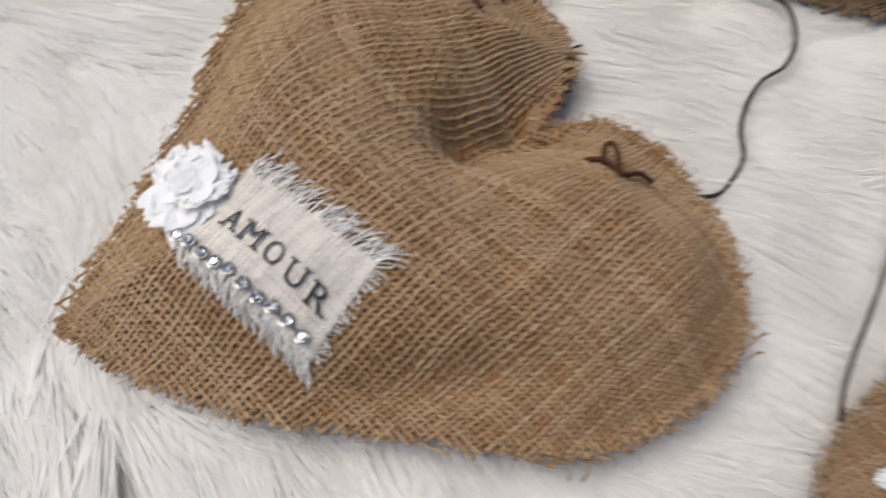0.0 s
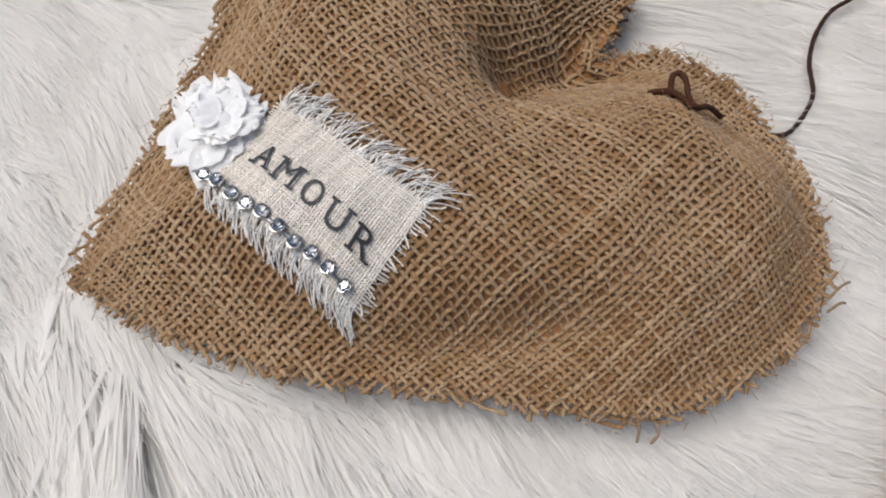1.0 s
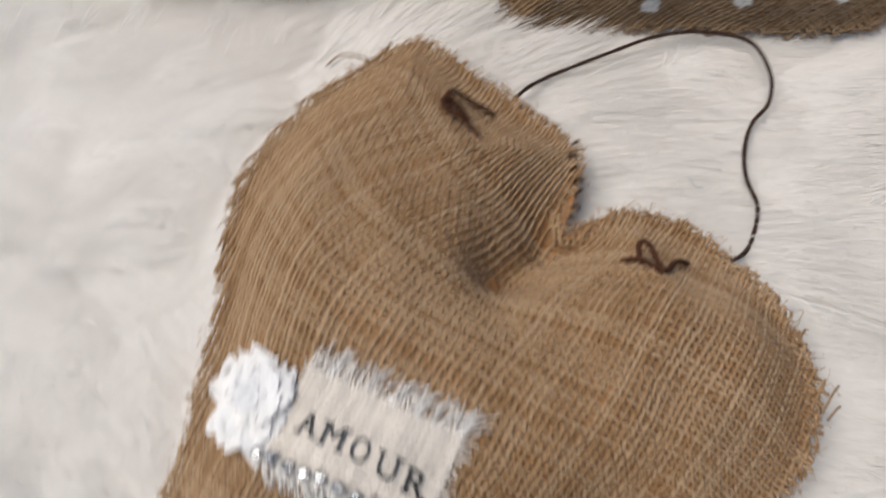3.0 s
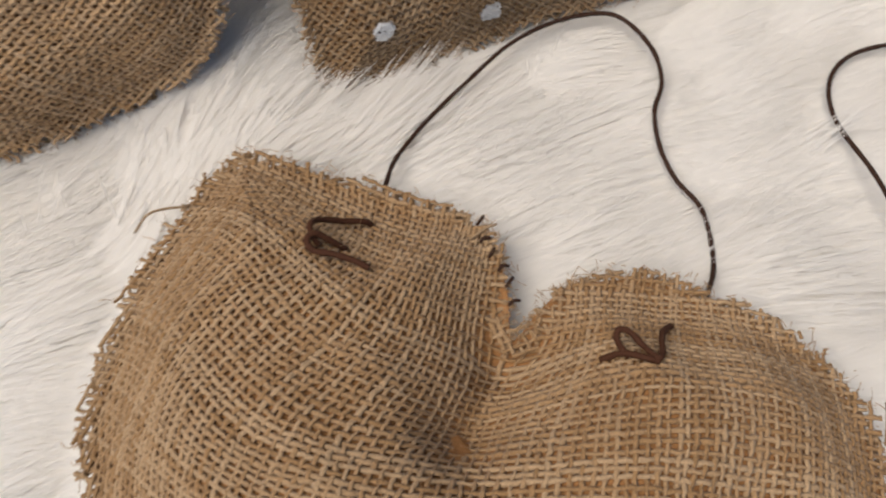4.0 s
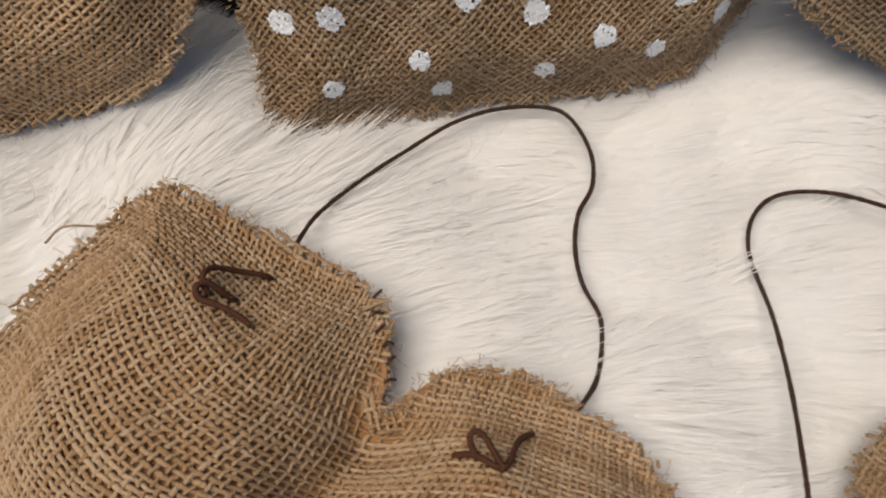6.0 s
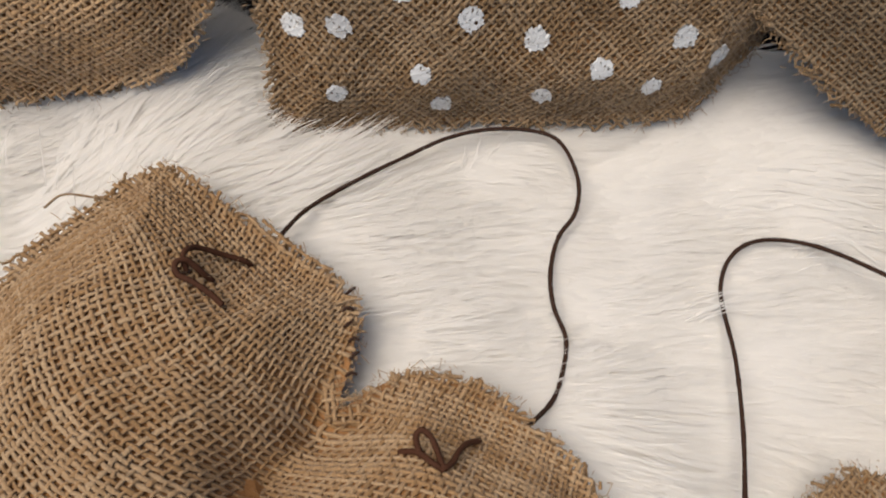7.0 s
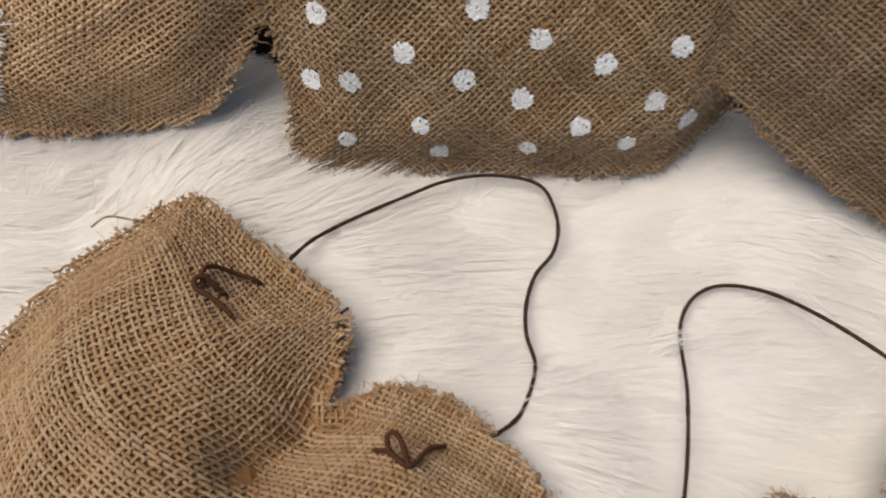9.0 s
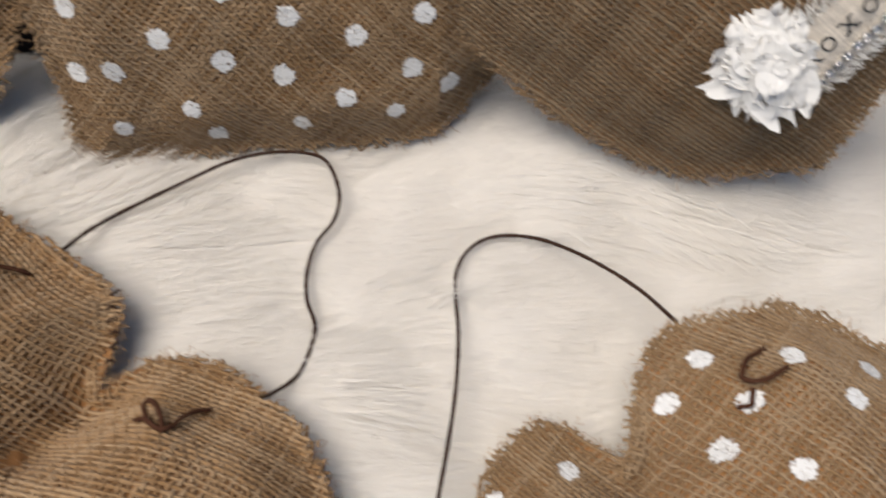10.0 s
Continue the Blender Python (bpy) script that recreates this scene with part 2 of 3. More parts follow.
def fibres(lay_points, normals_up, length, width, seed):
    """Fine loose fibres that stand off a cloth."""
    r = np.random.RandomState(seed)
    paths = []
    for p in lay_points:
        a, l = r.uniform(0, 6.28), length * r.uniform(0.4, 1.3)
        t = np.linspace(0, 1, 4)[:, None]
        d = np.array([math.cos(a), math.sin(a), r.uniform(0.1, 0.9)])
        b = np.array([r.normal(), r.normal(), -abs(r.normal())]) * 0.5
        paths.append(p + l * (t * d + t**2 * b))
    return tubes(paths, [width] * len(paths), [width] * len(paths), 3)


def burlap_heart(name, label, pillow, angle, cloth_mat, seed, dots=(), pitch=0.00188, twist=None, group="stuffed hearts", keep=None):
    """A stuffed heart: woven front, a brown sheet darkened for the shade in its holes, back, fraying and, where given,
    painted dots.
    """
    r = np.random.RandomState(seed)
    thing = tagged(new(name), label, "heart ornament", group)
    lo, hi = pillow.poly.min(0) - pillow.extra - 0.006, pillow.poly.max(0) + pillow.extra + 0.006
    fray = lambda family, rr: (rr.uniform(-0.0022, 0.0019), rr.uniform(-0.0022, 0.0019))
    lay = pillow.lay
    if twist:
        tx, ty, tr, ta = twist

        def lay(p):
            """The cloth turned a little where it was gathered."""
            u, w = p[:, 0] - tx, p[:, 1] - ty
            a = ta * np.exp(-(u * u + w * w) / tr**2)
            return pillow.lay(np.stack([tx + u * np.cos(a) - w * np.sin(a), ty + u * np.sin(a) + w * np.cos(a)], 1))

    v, f = weave(lay, (*lo, *hi), angle, pitch, pitch * 0.57, 0.00072, fray, seed, keep=keep)
    centre = v[f].mean(1)
    dotted = np.zeros(len(f), bool)
    for cx, cy, rad in dots:
        d = np.hypot(centre[:, 0] - cx, centre[:, 1] - cy)
        mine = (d < rad * (1 + 0.13 * wave(centre[:, 0], centre[:, 1], 0.004, seed + 3))) & (wave(centre[:, 0], centre[:, 1], 0.0021, seed + 9) > -0.93)
        mine &= ~dotted
        dotted |= mine
        if not mine.any():
            continue
        used, inv = np.unique(f[mine], return_inverse=True)
        thread_v = v[used] + np.array([0, 0, 0.00008])
        # paint that fills the holes between the threads
        g = np.linspace(-1, 1, 15) * rad
        gx, gy = (k.ravel() for k in np.meshgrid(g + cx, g + cy))
        gz = pillow.height(gx, gy) + 0.00055 + 0.0001 * wave(gx, gy, 0.002, seed)
        fill = np.stack([gx, gy, gz], 1)
        i = np.arange(14)[:, None] * 15 + np.arange(14)[None]
        quads = np.stack([i, i + 1, i + 16, i + 15], -1).reshape(-1, 4)
        qc = fill[quads].mean(1)
        qd = np.hypot(qc[:, 0] - cx, qc[:, 1] - cy)
        ok = (qd < rad * (0.95 + 0.12 * wave(qc[:, 0], qc[:, 1], 0.004, seed + 3))) & (wave(qc[:, 0] * 1.0, qc[:, 1], 0.0026, seed + 17) > -0.62)
        faces = np.vstack([inv.reshape(-1, 4), quads[ok] + len(thread_v)])
        mesh_object("painted_dot", np.vstack([thread_v, fill]), faces, PAINT, thing, "rough white painted dot")
    mesh_object("front_cloth", v, f[~dotted], cloth_mat, thing)
    # shade-brown sheet behind the holes, and back: rings from the seam inwards
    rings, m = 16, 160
    for part_name, turn, drop in (("shaded_lining", 1, -0.0008), ("back_cloth", -1, -0.0014)):
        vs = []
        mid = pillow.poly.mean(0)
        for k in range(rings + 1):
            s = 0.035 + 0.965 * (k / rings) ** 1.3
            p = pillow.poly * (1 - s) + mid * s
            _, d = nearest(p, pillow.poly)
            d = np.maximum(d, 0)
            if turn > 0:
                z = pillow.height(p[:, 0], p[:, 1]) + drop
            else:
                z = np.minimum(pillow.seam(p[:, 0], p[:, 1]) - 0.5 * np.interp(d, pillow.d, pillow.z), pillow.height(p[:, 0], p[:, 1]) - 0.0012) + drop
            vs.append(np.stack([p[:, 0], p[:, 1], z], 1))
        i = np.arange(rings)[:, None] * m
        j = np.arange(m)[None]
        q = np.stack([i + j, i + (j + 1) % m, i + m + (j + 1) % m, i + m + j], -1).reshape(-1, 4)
        mesh_object(part_name, np.vstack(vs), q, SHADED_LINING if turn > 0 else cloth_mat, thing)
    # the back cloth's raw edge, showing a little beyond the front
    def lay_back(p):
        _, d = nearest(p, pillow.poly[::2])
        z = pillow.seam(p[:, 0], p[:, 1]) - 0.0021 + 0.0004 * wave(p[:, 0], p[:, 1], 0.02, seed + 2) - 0.0006 * np.clip(-d / 0.003, 0, 1)
        return np.stack([p[:, 0], p[:, 1], z], 1), d + 0.0004 + 0.0007 * wave(p[:, 0], p[:, 1], 0.03, seed + 4)

    def band(p, family):
        _, d = nearest(p[:, :2], pillow.poly[::2])
        return (d < 0.0055) & (keep(p, family) if keep else True)

    bv, bf = weave(lay_back, (*lo, *hi), angle + 0.5, pitch, pitch * 0.57, 0.0007, fray, seed + 50, keep=band)
    tagged(mesh_object("back_edge", bv, bf, JUTE if cloth_mat is JUTE else JUTE_DULL, thing, "raw frayed edge of the back cloth"), kind="stuff")
    # loose fibres: rough edge of the back cloth, fibres on the edge and over the face
    edge = pillow.poly[r.randint(0, 160, 1300)] * 0.99 + 0.01 * pillow.poly.mean(0) + r.normal(0, 0.0013, (1300, 2))
    ez = pillow.seam(edge[:, 0], edge[:, 1]) + r.uniform(-0.002, 0.0012, 1300)
    ev, ef = fibres(np.stack([edge[:, 0], edge[:, 1], ez], 1), None, 0.0017, 0.0002, seed)
    tagged(mesh_object("frayed_edge", ev, ef, JUTE_LIGHT, thing), kind="stuff")
    pts = v[r.randint(0, len(v), 4500)]
    fv, ff = fibres(pts, None, 0.0026, 0.00009, seed + 1)
    mesh_object("fuzz", fv, ff, cloth_mat, thing)
    return thing


def cord(name, points, radius, thing, mat=CORD, n=None, label="", seed=0):
    p = spline(points, n or len(points) * 7)
    r = np.random.RandomState(seed)
    w = 2 * radius * (1 + 0.06 * r.normal(size=len(p)))
    v, f = tubes([p], [w], [w], 8)
    caps = [list(range(8))[::-1], list(range(len(v) - 8, len(v)))]
    return mesh_object(name, v, [tuple(map(int, q)) for q in f] + caps, mat, thing, label)


# ---------------------------------------------------------------- setting: floor and fur rug
def slab(name, x0, y0, x1, y1, z0, z1, mat, label, category):
    bm = bmesh.new()
    bmesh.ops.create_cube(bm, size=1)
    for w in bm.verts:
        w.co = ((x0 + x1) / 2 + w.co.x * (x1 - x0), (y0 + y1) / 2 + w.co.y * (y1 - y0), (z0 + z1) / 2 + w.co.z * (z1 - z0))
    me = bpy.data.meshes.new(name)
    bm.to_mesh(me)
    bm.free()
    me.materials.append(mat)
    return tagged(new(name, me), label, category, kind="structure")


slab("floor", -3, -3, 3, 3, -0.08, -0.045, WOOD, "plain brown wooden floor under the rug", "floor")

# outlines in plan, and the stuffed shapes
A_OUT = [(-0.069, 0.0885), (-0.061, 0.107), (-0.0505, 0.128), (-0.041, 0.151), (-0.030, 0.186), (-0.008, 0.208), (0.014, 0.2205), (0.036, 0.227), (0.046, 0.220),
         (0.055, 0.206), (0.064, 0.192), (0.0735, 0.176), (0.0750, 0.166), (0.070, 0.1555), (0.0630, 0.1455), (0.0710, 0.1463), (0.080, 0.1468), (0.089, 0.143), (0.100, 0.134), (0.107, 0.121), (0.113, 0.106), (0.114, 0.087),
         (0.108, 0.073), (0.098, 0.062), (0.083, 0.0545), (0.062, 0.049), (0.030, 0.053), (0.004, 0.057), (-0.022, 0.0615), (-0.046, 0.071), (-0.062, 0.081)]
level = lambda z: (lambda x, y: np.full(np.shape(x), z))
heart_a = Pillow(A_OUT, lambda x, y: 0.018 - 0.006 * np.clip((-0.03 - x) / 0.035, 0, 1), 0.0215, 0.034, 0.0045,
                 [(0.038, 0.133, 0.010, 0.011), (0.042, 0.134, 0.022, 0.007), (0.054, 0.140, 0.0065, 0.007, 2.2, 1.0), (0.047, 0.181, 0.014, 0.005), (0.089, 0.121, 0.012, 0.006), (-0.024, 0.109, 0.013, 0.005),
                  (0.034, 0.067, 0.0062, 0.0062, 4.6, 0.25), (0.070, 0.086, 0.007, 0.003, 2.5, 2.0), (-0.02, 0.072, 0.010, 0.002, 2.0, -0.6)], 0.003, 1)
D_OUT = [(-0.140, 0.012), (-0.126, -0.004), (-0.105, -0.016), (-0.085, -0.0225), (-0.060, -0.0245), (-0.035, -0.0225), (-0.010, -0.0180), (0.003, -0.008), (0.010, 0.005), (0.0150, 0.0135), (0.023, 0.030), (0.028, 0.050),
         (0.010, 0.068), (-0.014, 0.074), (-0.030, 0.070), (-0.040, 0.062), (-0.044, 0.080), (-0.060, 0.102), (-0.085, 0.108), (-0.108, 0.094), (-0.122, 0.066), (-0.132, 0.036)]
heart_d = Pillow(D_OUT, level(-0.007), 0.012, 0.025, 0.004, [(-0.045, 0.052, 0.014, 0.012)], 0.003, 2)
C_OUT = [(-0.0630, -0.0400), (-0.0655, -0.014), (-0.0675, 0.008), (-0.0745, 0.028), (-0.090, 0.058), (-0.070, 0.090), (-0.054, 0.110), (-0.030, 0.114), (-0.008, 0.104), (0.008, 0.088), (0.026, 0.098), (0.052, 0.102),
         (0.078, 0.090), (0.104, 0.070), (0.110, 0.042), (0.105, 0.018), (0.096, 0.003), (0.0865, -0.007), (0.0745, -0.0175), (0.060, -0.0230), (0.030, -0.0268), (0.0, -0.0272), (-0.029, -0.0305), (-0.048, -0.0330)]
heart_c = Pillow(C_OUT, lambda x, y: -0.006 - 0.6 * np.clip(x - 0.068, 0, 0.05), 0.0085, 0.021, 0.004, [(0.008, 0.075, 0.015, 0.012), (-0.035, -0.006, 0.012, 0.002)], 0.003, 3)
E_OUT = [(0.0885, -0.0135), (0.0765, -0.0180), (0.0645, -0.0225), (0.054, -0.0265), (0.043, -0.0280), (0.026, -0.0262), (0.010, -0.0218), (-0.006, -0.0165), (-0.021, -0.0085), (-0.037, 0.0005), (-0.0485, 0.0125), (-0.056, 0.029),
         (-0.062, 0.052), (-0.054, 0.080), (-0.034, 0.098), (-0.008, 0.102), (0.014, 0.094), (0.030, 0.082), (0.040, 0.096), (0.060, 0.112), (0.084, 0.110), (0.104, 0.090), (0.110, 0.062), (0.104, 0.032), (0.0955, 0.009), (0.0925, 0.000)]
heart_e = Pillow(E_OUT, level(-0.007), 0.010, 0.026, 0.006, [(0.028, 0.068, 0.015, 0.012)], 0.003, 4)


def leaning(origin, tilt, facing):
    """Stands a flat-built thing up: its face leans back by 90 - tilt degrees and looks along the bearing."""
    a, t = radians(facing), radians(tilt)
    n = Vector((math.sin(t) * math.cos(a), math.sin(t) * math.sin(a), math.cos(t)))
    e1 = Vector((0, 0, 1)).cross(n).normalized()
    e2 = n.cross(e1)
    m = Matrix((e1, e2, n)).transposed().to_4x4()
    return Matrix.Translation(origin) @ m


POSE_C = leaning((0.1378, 0.2261, 0.0261), 62, -112)
POSE_D = leaning((0.0550, 0.2640, 0.0270), 60, -107)
POSE_E = leaning((0.2400, 0.1720, 0.0430), 58, -128)
B_OUT = [(0.1945, 0.060), (0.2035, 0.0715), (0.2145, 0.0835), (0.2265, 0.0875), (0.240, 0.0837), (0.258, 0.0795), (0.271, 0.066), (0.281, 0.050), (0.288, 0.027), (0.284, -0.008), (0.264, -0.043), (0.238, -0.076),
         (0.213, -0.090), (0.183, -0.070), (0.150, -0.040), (0.126, -0.005), (0.1205, 0.020), (0.125, 0.040), (0.134, 0.0555), (0.151, 0.068), (0.162, 0.0777), (0.173, 0.0815), (0.182, 0.0785), (0.189, 0.0675)]
heart_b = Pillow(B_OUT, lambda x, y: 0.012 + 0.35 * np.clip(x - 0.168, 0, 0.07), 0.016, 0.028, 0.004, [(0.199, 0.045, 0.012, 0.014, 0.3, 1.6)], 0.004, 5)



def behind(x, y):
    """How far a place lies behind the row of leaning hearts."""
    return y + 0.42 * x - 0.30


def tousled(x, y):
    """1 where the pile is loose and clumped, near 0 where it is combed flat."""
    return np.clip(0.06 + np.exp(-((x + 0.10) ** 2 + (y - 0.1) ** 2) / 0.1**2) + 0.5 * np.exp(-((x - 0.03) ** 2 + (y - 0.25) ** 2) / 0.05**2), 0, 1)


def rug_height(x, y):
    """The throw's backing: gently uneven, deeper where the pile is loose, and pressed up round the lying heart."""
    _, d = nearest(np.stack([np.ravel(x), np.ravel(y)], 1), heart_a.poly[::4])
    nest = 0.006 * np.exp(-((np.maximum(-d, 0) / 0.016) ** 2)).reshape(np.shape(x))
    # the throw rises under the feet of two of the leaning hearts
    along = np.clip(((x - 0.235) * 0.095 - (y - 0.180) * 0.062) / 0.01287, 0, 1)
    nest = nest + 0.009 * np.exp(-((x - 0.235 - 0.095 * along) ** 2 + (y - 0.180 + 0.062 * along) ** 2) / 0.030**2) + 0.005 * np.exp(-((x - 0.035) ** 2 + (y - 0.268) ** 2) / 0.025**2)
    dip = 0.006 * np.exp(-((x - 0.080) ** 2 + (y - 0.234) ** 2) / 0.018**2)
    return -0.0035 + nest - dip - 0.0052 * tousled(x, y) + 0.0022 * wave(x, y, 0.14, 21) + 0.0011 * wave(x, 1.6 * y, 0.045, 23)


def flow(x, y):
    """The way in which the pile is combed."""
    a = -22 + 42 * np.exp(-((x - 0.03) ** 2 + (y - 0.25) ** 2) / 0.08**2) - 36 * np.exp(-((x + 0.06) ** 2 + (y - 0.06) ** 2) / 0.13**2)
    return np.radians(a + 14 * wave(x, y, 0.12, 31))


def strands(root, ang, length, z0, top, width, roll, curl, pull, centre, segs=5):
    """Tapered strands of fur that rise from their roots and lie over."""
    n = len(root)
    verts = np.zeros((n, segs, 2, 3), np.float32)
    for k, t in enumerate(np.linspace(0, 1, segs)):
        a = ang + curl * t
        px = root[:, 0] + length * t * np.cos(a) + pull * t**1.5 * (centre[:, 0] - root[:, 0])
        py = root[:, 1] + length * t * np.sin(a) + pull * t**1.5 * (centre[:, 1] - root[:, 1])
        pz = z0 + top * (1 - (1 - t) ** 2.2) - 0.002 * t**3
        w = width * (1.0 - 0.8 * t**2)
        ex, ey, ez = -np.sin(a) * np.cos(roll), np.cos(a) * np.cos(roll), np.sin(roll)
        for side, sg in enumerate((-0.5, 0.5)):
            verts[:, k, side, 0], verts[:, k, side, 1], verts[:, k, side, 2] = px + sg * w * ex, py + sg * w * ey, pz + sg * w * ez
    b = (np.arange(n) * segs * 2)[:, None] + np.arange(segs - 1)[None] * 2
    return verts.reshape(-1, 3), np.stack([b, b + 1, b + 3, b + 2], -1).reshape(-1, 4)


def fur_rug():
    r = np.random.RandomState(11)
    x0, y0, x1, y1 = -0.24, -0.15, 0.44, 0.38
    rug = tagged(new("fur_rug"), "creamy white long-pile faux fur throw lying flat", "fur rug")
    nx, ny = 150, 140
    gx, gy = np.meshgrid(np.linspace(x0 - 0.3, x1 + 0.3, nx), np.linspace(y0 - 0.3, y1 + 0.3, ny))
    v = np.stack([gx, gy, rug_height(gx, gy) - 0.002], -1).reshape(-1, 3)
    i = np.arange(ny - 1)[:, None] * nx + np.arange(nx - 1)[None]
    mesh_object("backing", v, np.stack([i, i + 1, i + nx + 1, i + nx], -1).reshape(-1, 4), PELT, rug)

    n = 250000
    root = np.stack([r.uniform(x0, x1, n), r.uniform(y0, y1, n)], 1)
    ok = np.ones(n, bool)
    for h in (heart_a, heart_b):
        _, d = nearest(root, h.poly[::2])
        ok &= d < 0.022
    ok &= behind(root[:, 0], root[:, 1]) < 0.012
    near = (root[:, 0] > -0.17) & (root[:, 0] < 0.38) & (root[:, 1] > -0.07)
    ok &= near | (r.uniform(size=n) < 0.2)
    root = root[ok]
    n = len(root)
    cell = 0.019
    key = np.floor(root / cell + 0.35 * np.stack([wave(root[:, 0], root[:, 1], 0.02, 41), wave(root[:, 1], root[:, 0], 0.02, 42)], 1)).astype(int)
    centre = (key + 0.5) * cell
    h1 = np.modf(np.abs(np.sin(key[:, 0] * 12.9898 + key[:, 1] * 78.233) * 43758.5453))[0]
    h2 = np.modf(np.abs(np.sin(key[:, 0] * 39.346 + key[:, 1] * 11.135) * 24634.6345))[0]
    rough = tousled(root[:, 0], root[:, 1])
    ang = flow(centre[:, 0], centre[:, 1]) * rough + flow(root[:, 0], root[:, 1]) * (1 - rough) + (h1 - 0.5) * (0.06 + 0.32 * rough) + r.normal(0, 0.035, n)
    length = (0.034 + 0.016 * h2) * r.uniform(0.75, 1.1, n)
    top = 0.0032 + 0.0057 * rough + 0.0045 * (h2 - 0.5) * (0.10 + rough) + r.normal(0, 0.00025, n) + 0.0010 * wave(root[:, 0], root[:, 1], 0.05, 51)
    pull = (0.1 + 0.75 * rough) * r.uniform(0.5, 1, n)
    curl = r.normal(0, 0.08, n) + (h1 - 0.5) * (0.1 + 0.35 * rough)
    width = (0.00034 + 0.00006 * rough) * r.uniform(0.5, 1.6, n)
    v, f = strands(root, ang, length, rug_height(root[:, 0], root[:, 1]), top, width, r.normal(0, 0.07, n), curl, pull, centre)
    tagged(mesh_object("fur", v, f, FUR, rug, "long soft white fur strands"), kind="stuff")
    # dense soft underfur that closes the gaps between the long strands
    pick = r.choice(n, min(n, 60000), replace=False)
    v, f = strands(root[pick], ang[pick] + r.normal(0, 0.12, len(pick)), 0.55 * length[pick], rug_height(root[pick, 0], root[pick, 1]), 0.8 * top[pick], 0.0019 * r.uniform(0.6, 1.4, len(pick)), r.normal(0, 0.1, len(pick)), curl[pick], 0.7 * pull[pick], centre[pick], 4)
    tagged(mesh_object("underfur", v, f, FUR, rug, "short dense cream underfur"), kind="stuff")
    # loose wisps that stand up against the leaning hearts
    m = 110
    spot = r.choice([0.02, 0.10, 0.17, 0.26, 0.33, 0.40, 0.47, 0.52, 0.66, 0.80], m) + r.normal(0, 0.012, m)
    base = np.stack([-0.10 + 0.30 * spot, 0.300 - 0.105 * spot + 0.012 * np.sin(9 * spot)], 1) + r.normal(0, 0.004, (m, 2)) - np.array([0.010, 0.018])
    tuft = np.round(base / 0.012) * 0.012
    lean = np.radians(38 + 60 * np.modf(spot * 37)[0] * 0.4 + r.normal(0, 9, m))
    v, f = strands(base, lean, r.uniform(0.014, 0.030, m), rug_height(base[:, 0], base[:, 1]), r.uniform(0.005, 0.012, m) * (1 - 0.4 * (spot > 0.5)), 0.00030 * r.uniform(0.5, 1.3, m),
                   r.normal(0, 0.4, m), r.normal(0, 0.25, m), np.full(m, 0.6), tuft, 6)
    tagged(mesh_object("wisp", v, f, FUR, rug, "stray fur wisps over the hearts' edges"), kind="stuff")
    # hairs that lie across the cord of the dotted heart
    m = 26
    spot = np.where(np.arange(m)[:, None] < 14, np.array([[0.1772, 0.1355]]), np.array([[0.2150, 0.1390]])) + r.normal(0, 0.0022, (m, 2))
    lean = flow(spot[:, 0], spot[:, 1]) + r.normal(0, 0.25, m)
    base = spot - 0.008 * np.stack([np.cos(lean), np.sin(lean)], 1)
    v, f = strands(base, lean, r.uniform(0.012, 0.018, m), rug_height(base[:, 0], base[:, 1]), r.uniform(0.0085, 0.0105, m), 0.00035 * r.uniform(0.6, 1.4, m), r.normal(0, 0.2, m), r.normal(0, 0.1, m), np.zeros(m), base, 6)
    tagged(mesh_object("stray_hair", v, f, FUR, rug, "white hairs lying across the cord"), kind="stuff")
    return rug


fur_rug()


def dark_gap_filler():
    """An added near-black cushion shape behind the leaning hearts, darkening the gap between them."""
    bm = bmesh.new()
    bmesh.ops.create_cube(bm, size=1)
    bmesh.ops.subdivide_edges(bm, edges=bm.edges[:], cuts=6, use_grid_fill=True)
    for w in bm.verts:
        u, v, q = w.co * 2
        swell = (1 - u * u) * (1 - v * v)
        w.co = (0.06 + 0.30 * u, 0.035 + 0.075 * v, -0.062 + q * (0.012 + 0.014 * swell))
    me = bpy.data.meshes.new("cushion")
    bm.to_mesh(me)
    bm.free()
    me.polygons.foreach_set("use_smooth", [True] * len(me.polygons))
    me.materials.append(material("dark_filler", (0.012, 0.010, 0.010), 0.9, 0.2, 900, 0.4, 0.2, gloss=0.2))
    ob = tagged(new("cushion", me), "added near-black block darkening the gap and backing the leaning hearts", "cushion")
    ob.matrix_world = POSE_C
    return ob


dark_gap_filler()

# ---------------------------------------------------------------- parts of the hearts


def on(pillow, pts, lift):
    p = np.asarray(pts, float)
    z = pillow.height(p[:, 0], p[:, 1]) + lift + (p[:, 2] if p.shape[1] > 2 else 0)
    return np.stack([p[:, 0], p[:, 1], z], 1)


SERIFS = {"A": [(0.06, 0), (0.94, 0)], "M": [(0.05, 0), (0.95, 0), (0.03, 1), (0.97, 1)], "U": [(0.06, 1), (0.94, 1)], "R": [(0.10, 0), (0.95, 0), (0.08, 1)],
          "X": [(0.08, 0), (0.92, 0), (0.08, 1), (0.92, 1)], "O": []}


